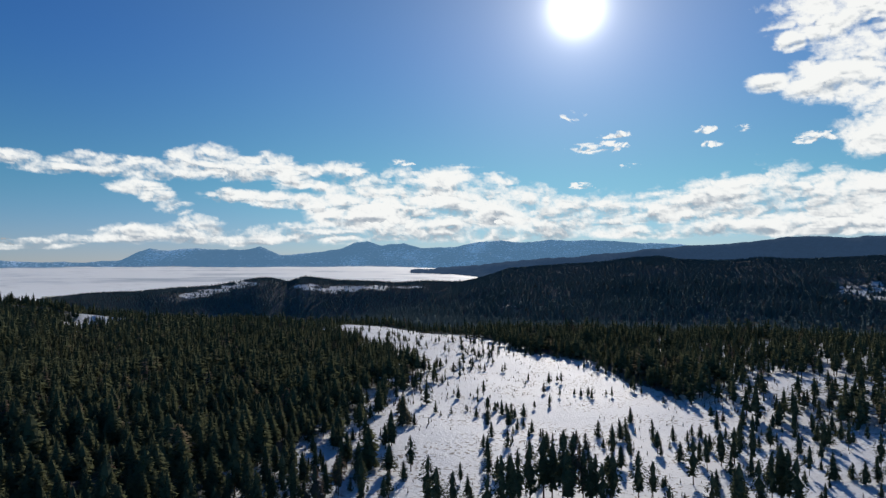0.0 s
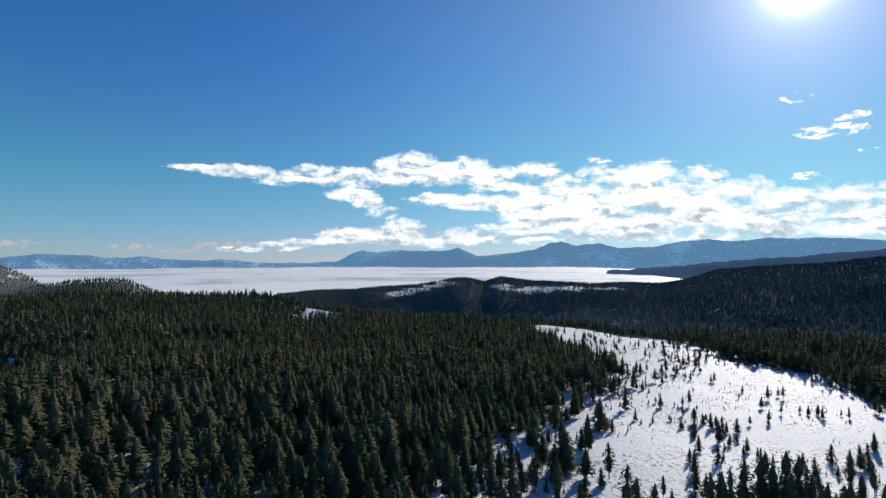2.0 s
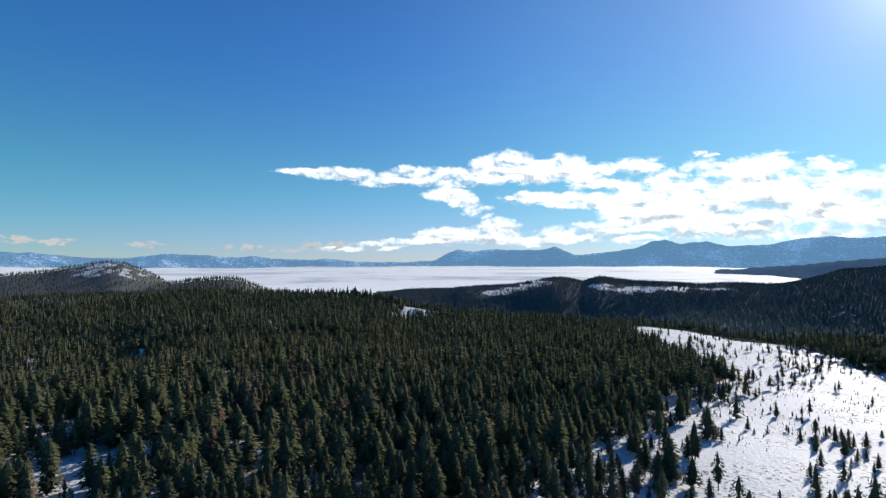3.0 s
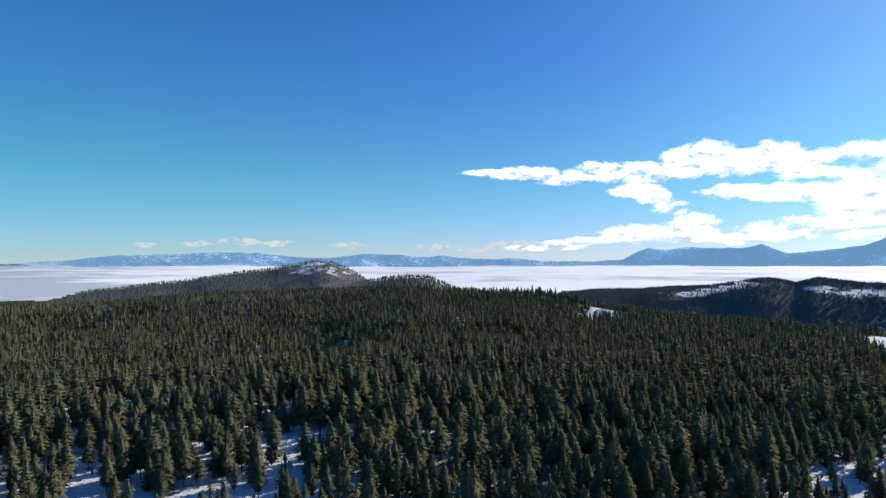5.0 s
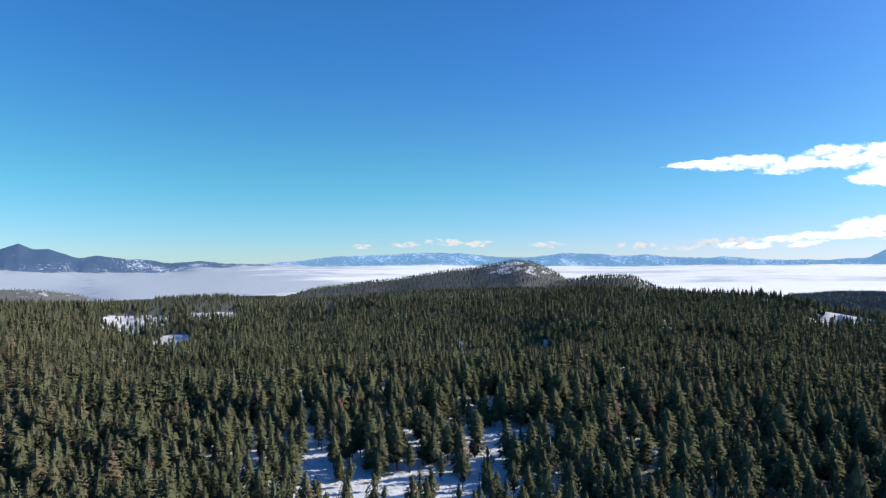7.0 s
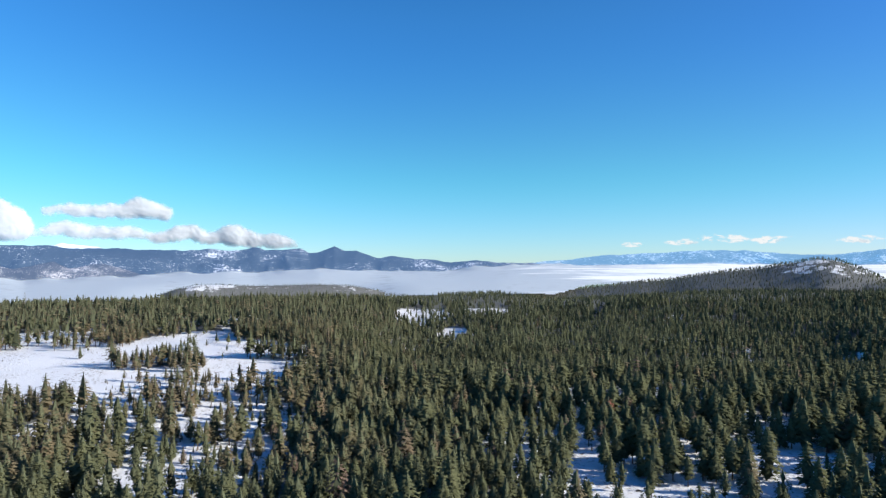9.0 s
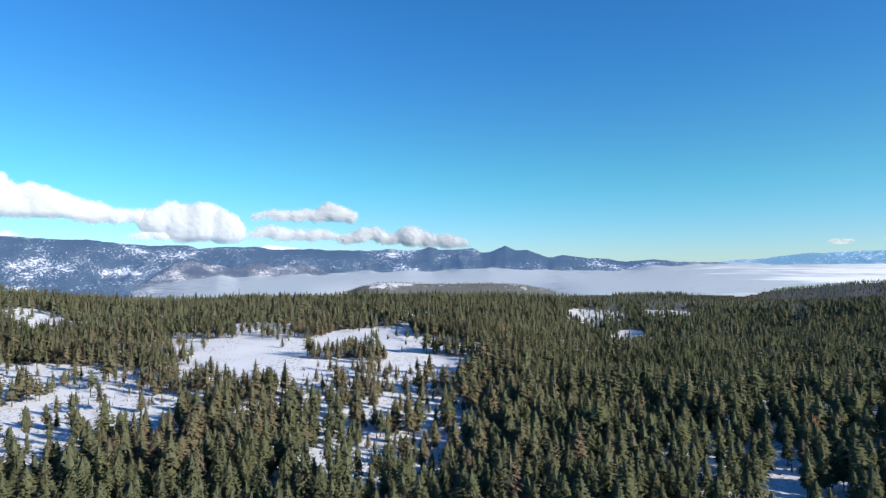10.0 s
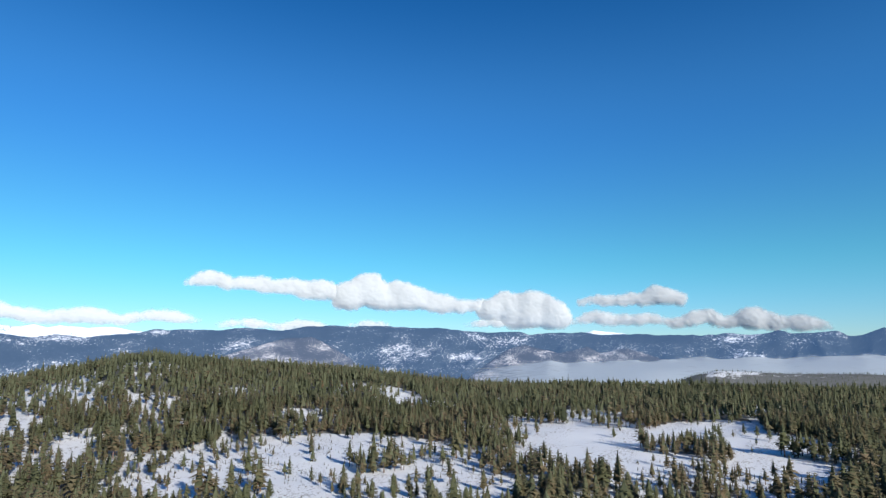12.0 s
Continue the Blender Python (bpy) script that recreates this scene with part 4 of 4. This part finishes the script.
# the stands of pines low on the slope
STAND_A = [(-5, 195, 18), (-2, 186, 17), (3, 188, 15), (6, 217, 8), (-12, 229, 14), (13, 185, 15), (18, 189, 20), (21, 191, 20), (24, 196, 20), (28, 199, 21), (33, 203, 22), (36, 204, 20),
           (40, 206, 24), (43, 206, 23), (39, 193, 21), (46, 203, 18), (47, 197, 17), (50, 201, 17), (68, 248, 14), (55, 201, 18), (50, 192, 17)]
STAND_B = [(75, 247, 12), (63, 199, 19), (70, 206, 13), (65, 177, 15), (88, 217, 18), (99, 231, 15), (107, 237, 15), (113, 239, 15), (119, 247, 12), (119, 237, 16), (92, 192, 17), (81, 186, 16),
           (99, 192, 18), (105, 197, 19), (109, 199, 21), (110, 196, 20), (110, 191, 19), (133, 224, 12), (156, 252, 14), (166, 252, 14), (162, 228, 15)]
STAND_C = [(-208, -228, 16), (-223, -220, 18), (-220, -190, 15), (-206, -214, 11), (-308, -273, 12), (-287, -266, 8), (-260, -184, 10), (-186, -211, 14)]
lone = STAND_A + STAND_B + STAND_C
in_stand = np.zeros(x.size, bool)
for px, py, h in lone:
    in_stand |= np.hypot(x - px, y - py) < 7
in_stand |= (d < 0.3) & inside(x, y, SLOPE) & (r < 215)
x, y, d, tall, r = (v[~in_stand] for v in (x, y, d, tall, r))
az = np.degrees(np.arctan2(-x, y))
az = np.where(az < -100, az + 360, az)
seen = (az > -40) & (az < 150)
order = np.argsort(r + np.where(seen, 0, 1e4))
young = [i for i in order if tall[i] < 10][:260]
rest = [i for i in order if tall[i] >= 10]
pines = rest[0:500:2][:240]
firs = rest[1:501:2][:240]
plant("pine_tree", "pine", 4, 300, lone + [(x[i], y[i], tall[i]) for i in pines], "dark green pine with bare lower trunk in snow", "pines near the slope")
plant("fir_tree", "fir", 5, 330, [(x[i], y[i], tall[i]) for i in firs], "dark green conical fir standing in snow", "firs in the forest")
plant("young_pine", "young", 4, 360, [(x[i], y[i], tall[i]) for i in young], "small young pine on open snow", "young pines in the open")
DEAD = [(-284, 90, 15), (-301, 126, 16), (-295, 122, 13), (-463, -643, 17), (-474, -637, 16), (-489, -628, 17), (-478, -619, 15), (-647, -622, 18), (-690, -665, 17), (-422, -377, 14)]
plant("dead_pine", "pine", 3, 380, DEAD, "dead pine with rust-red needles among green trees", "dead pines", dead_needles)
left = np.ones(x.size, bool)
left[young + pines + firs] = False
scatter("conifer_forest", FIRS, x[left], y[left], tall[left], 6, "dense dark green conifers standing in snow", "forest", [needles, crown_shade, bark])
# leafless bushes and saplings round the meadows
BUSHES = [(v * np.array([0.9, 0.9, 1.0]), f, m, n) for v, f, m, n in (crown_arrays(200 + i, 20, 0.20, "young", True, 3) for i in range(5))]
rng = np.random.default_rng(77)
bx, by = rng.uniform(-560, 260, 50000), rng.uniform(-620, 640, 50000)
wild = np.zeros(bx.size)
for poly, share in ((SCRUB, 0.5), (MEADOW_B, 0.30), (MEADOW_C, 0.45), (MEADOW_D, 0.3), (SPARSE_NEAR, 0.6), (SLOPE, 0.5), (EDGE, 0.6), (GAP, 0.12), (MEADOW, 0.01)):
    wild = np.maximum(wild, inside(bx, by, poly) * share)
wild = wild * np.clip(0.6 + 1.2 * fbm(bx / 22, by / 22, 3, 91), 0, 1.5)
keep = (rng.uniform(0, 1, bx.size) < wild) & (np.hypot(bx, by) > 160)
bx, by = bx[keep], by[keep]
scatter("bare_scrub", BUSHES, bx, by, rng.uniform(0.7, 1.0, bx.size) ** 2 * np.where(inside(bx, by, SLOPE), 2.5, 4.2) * rng.uniform(0.4, 1.2, bx.size), 78, "grey-brown leafless scrub poking out of the snow", "scrub", [twig, crown_shade])
x, y, d, rng = sown(6.7, 340, 700, 7)
scatter("conifer_forest", SKIRTS, x, y, stature(x, y, d, rng), 8, "dark green conifer forest on the plateau", "forest", [needles, crown_shade, bark], 1.15)
x, y, d, rng = sown(8.4, 700, 1420, 9)
tall = stature(x, y, d, rng) * 1.05
az = np.degrees(np.arctan2(-x, y))
az = np.where(az < -100, az + 360, az)
beyond = (az < 60) & (np.hypot(x, y) > along(az, BROW, 2) + 160)
scatter("distant_forest", CONES, x[~beyond], y[~beyond], tall[~beyond], 10, "distant dark conifer forest", "forest", [needles, crown_shade, bark], 1.3)
beyond &= rng.uniform(0, 1, x.size) > 1.3 * bareness(az, np.degrees(np.arctan2(height(x, y) - EYE, np.hypot(x, y))), np.hypot(x, y))
scatter("distant_forest", CONES, x[beyond], y[beyond], tall[beyond] * 0.75, 14, "conifers on the slope of a far hill, paled by painted haze", "forest", [hazy_needles, hazy_needles, bark], 1.7)
def far_hill_trees(spacing, seed, az0, az1):
    """Places and heights of the trees on the hills round the fog."""
    x, y, d, rng = sown(spacing, 1420, 2080, seed, az0, az1)
    z, r = height(x, y), np.hypot(x, y)
    az = np.degrees(np.arctan2(-x, y))
    az = np.where(az < -100, az + 360, az)
    open_snow = bareness(az, np.degrees(np.arctan2(z - EYE, r)), r) * np.where(az > 45, 0.45, 0.92) + 0.12 * ((az > 88) & (r > 1700))
    keep = (z > -45) & (rng.uniform(0, 1, x.size) > open_snow)
    tall = rng.uniform(10, 17, x.size)
    tall = np.where(az < 40, tall * 0.6, np.where((az > 50) & (az < 82) & (r > 1720), tall * 0.75, np.where((az > 88) & (r > 1600), tall * 0.45, tall)))
    return x[keep], y[keep], tall[keep]


x, y, tall = far_hill_trees(9.5, 11, 40, 120)
scatter("distant_forest", DOTS, x, y, tall, 13, "dark conifers on a far rocky hill", "forest", [needles, crown_shade, bark])
x, y, tall = far_hill_trees(7.0, 12, -40, 40)
scatter("distant_forest", DOTS, x, y, tall, 12, "far wooded hills with snowy openings", "forest", [hazy_needles, hazy_needles, bark], 2.1)


# ---- power pylon among the far trees ----
steel, t, s = material("galvanised_steel")
t.links.new(mix_node(t, noise_node(t, world_place(t), 1.0, 4), (0.34, 0.36, 0.38), (0.50, 0.52, 0.54)), s.inputs["Base Color"])
s.inputs["Metallic"].default_value, s.inputs["Roughness"].default_value = 0.6, 0.55


def beam(name, a, b, thick, parent):
    """A steel angle from a to b as a slim tapered box."""
    a, b = Vector(a), Vector(b)
    axis = (b - a).normalized()
    side = axis.cross(Vector((0.3, 0.9, 0.2))).normalized() * thick / 2
    up = axis.cross(side)
    ring = (side + up, side - up, -side - up, up - side)
    v = [a + d for d in ring] + [b + d * 0.8 for d in ring]
    f = [(0, 1, 5, 4), (1, 2, 6, 5), (2, 3, 7, 6), (3, 0, 4, 7), (3, 2, 1, 0), (4, 5, 6, 7)]
    ob = new(name, mesh_from(name, np.array([tuple(p) for p in v]), np.array(f), [steel]))
    ob.parent = parent
    return ob


pylon = new("power_pylon")
tagged(pylon, "grey steel lattice pylon standing among conifers", "pylon")
px, py = -1120 * math.sin(radians(121.9)), 1120 * math.cos(radians(121.9))
pylon.matrix_basis = Matrix.LocRotScale((px, py, float(height(np.array([px]), np.array([py]))[0])), Euler((0, 0, radians(30))), (1, 1, 1))
levels = [(0.0, 3.0), (9.0, 2.0), (17.0, 1.3), (23.0, 0.8), (28.0, 0.25)]
corners = [(1, 1), (-1, 1), (-1, -1), (1, -1)]
for (z0, w0), (z1, w1) in zip(levels, levels[1:]):
    for k, (cx, cy) in enumerate(corners):
        nx, ny = corners[(k + 1) % 4]
        beam("leg", (cx * w0, cy * w0, z0), (cx * w1, cy * w1, z1), 0.35, pylon)
        beam("brace", (cx * w0, cy * w0, z0), (nx * w1, ny * w1, z1), 0.2, pylon)
for z, reach in ((18.0, 5.0), (22.0, 4.0), (26.0, 3.0)):
    for way in (-1, 1):
        beam("crossarm", (0, 0, z + 0.9), (way * reach, 0, z), 0.3, pylon)
        beam("crossarm", (0, 0, z - 0.4), (way * reach, 0, z), 0.3, pylon)
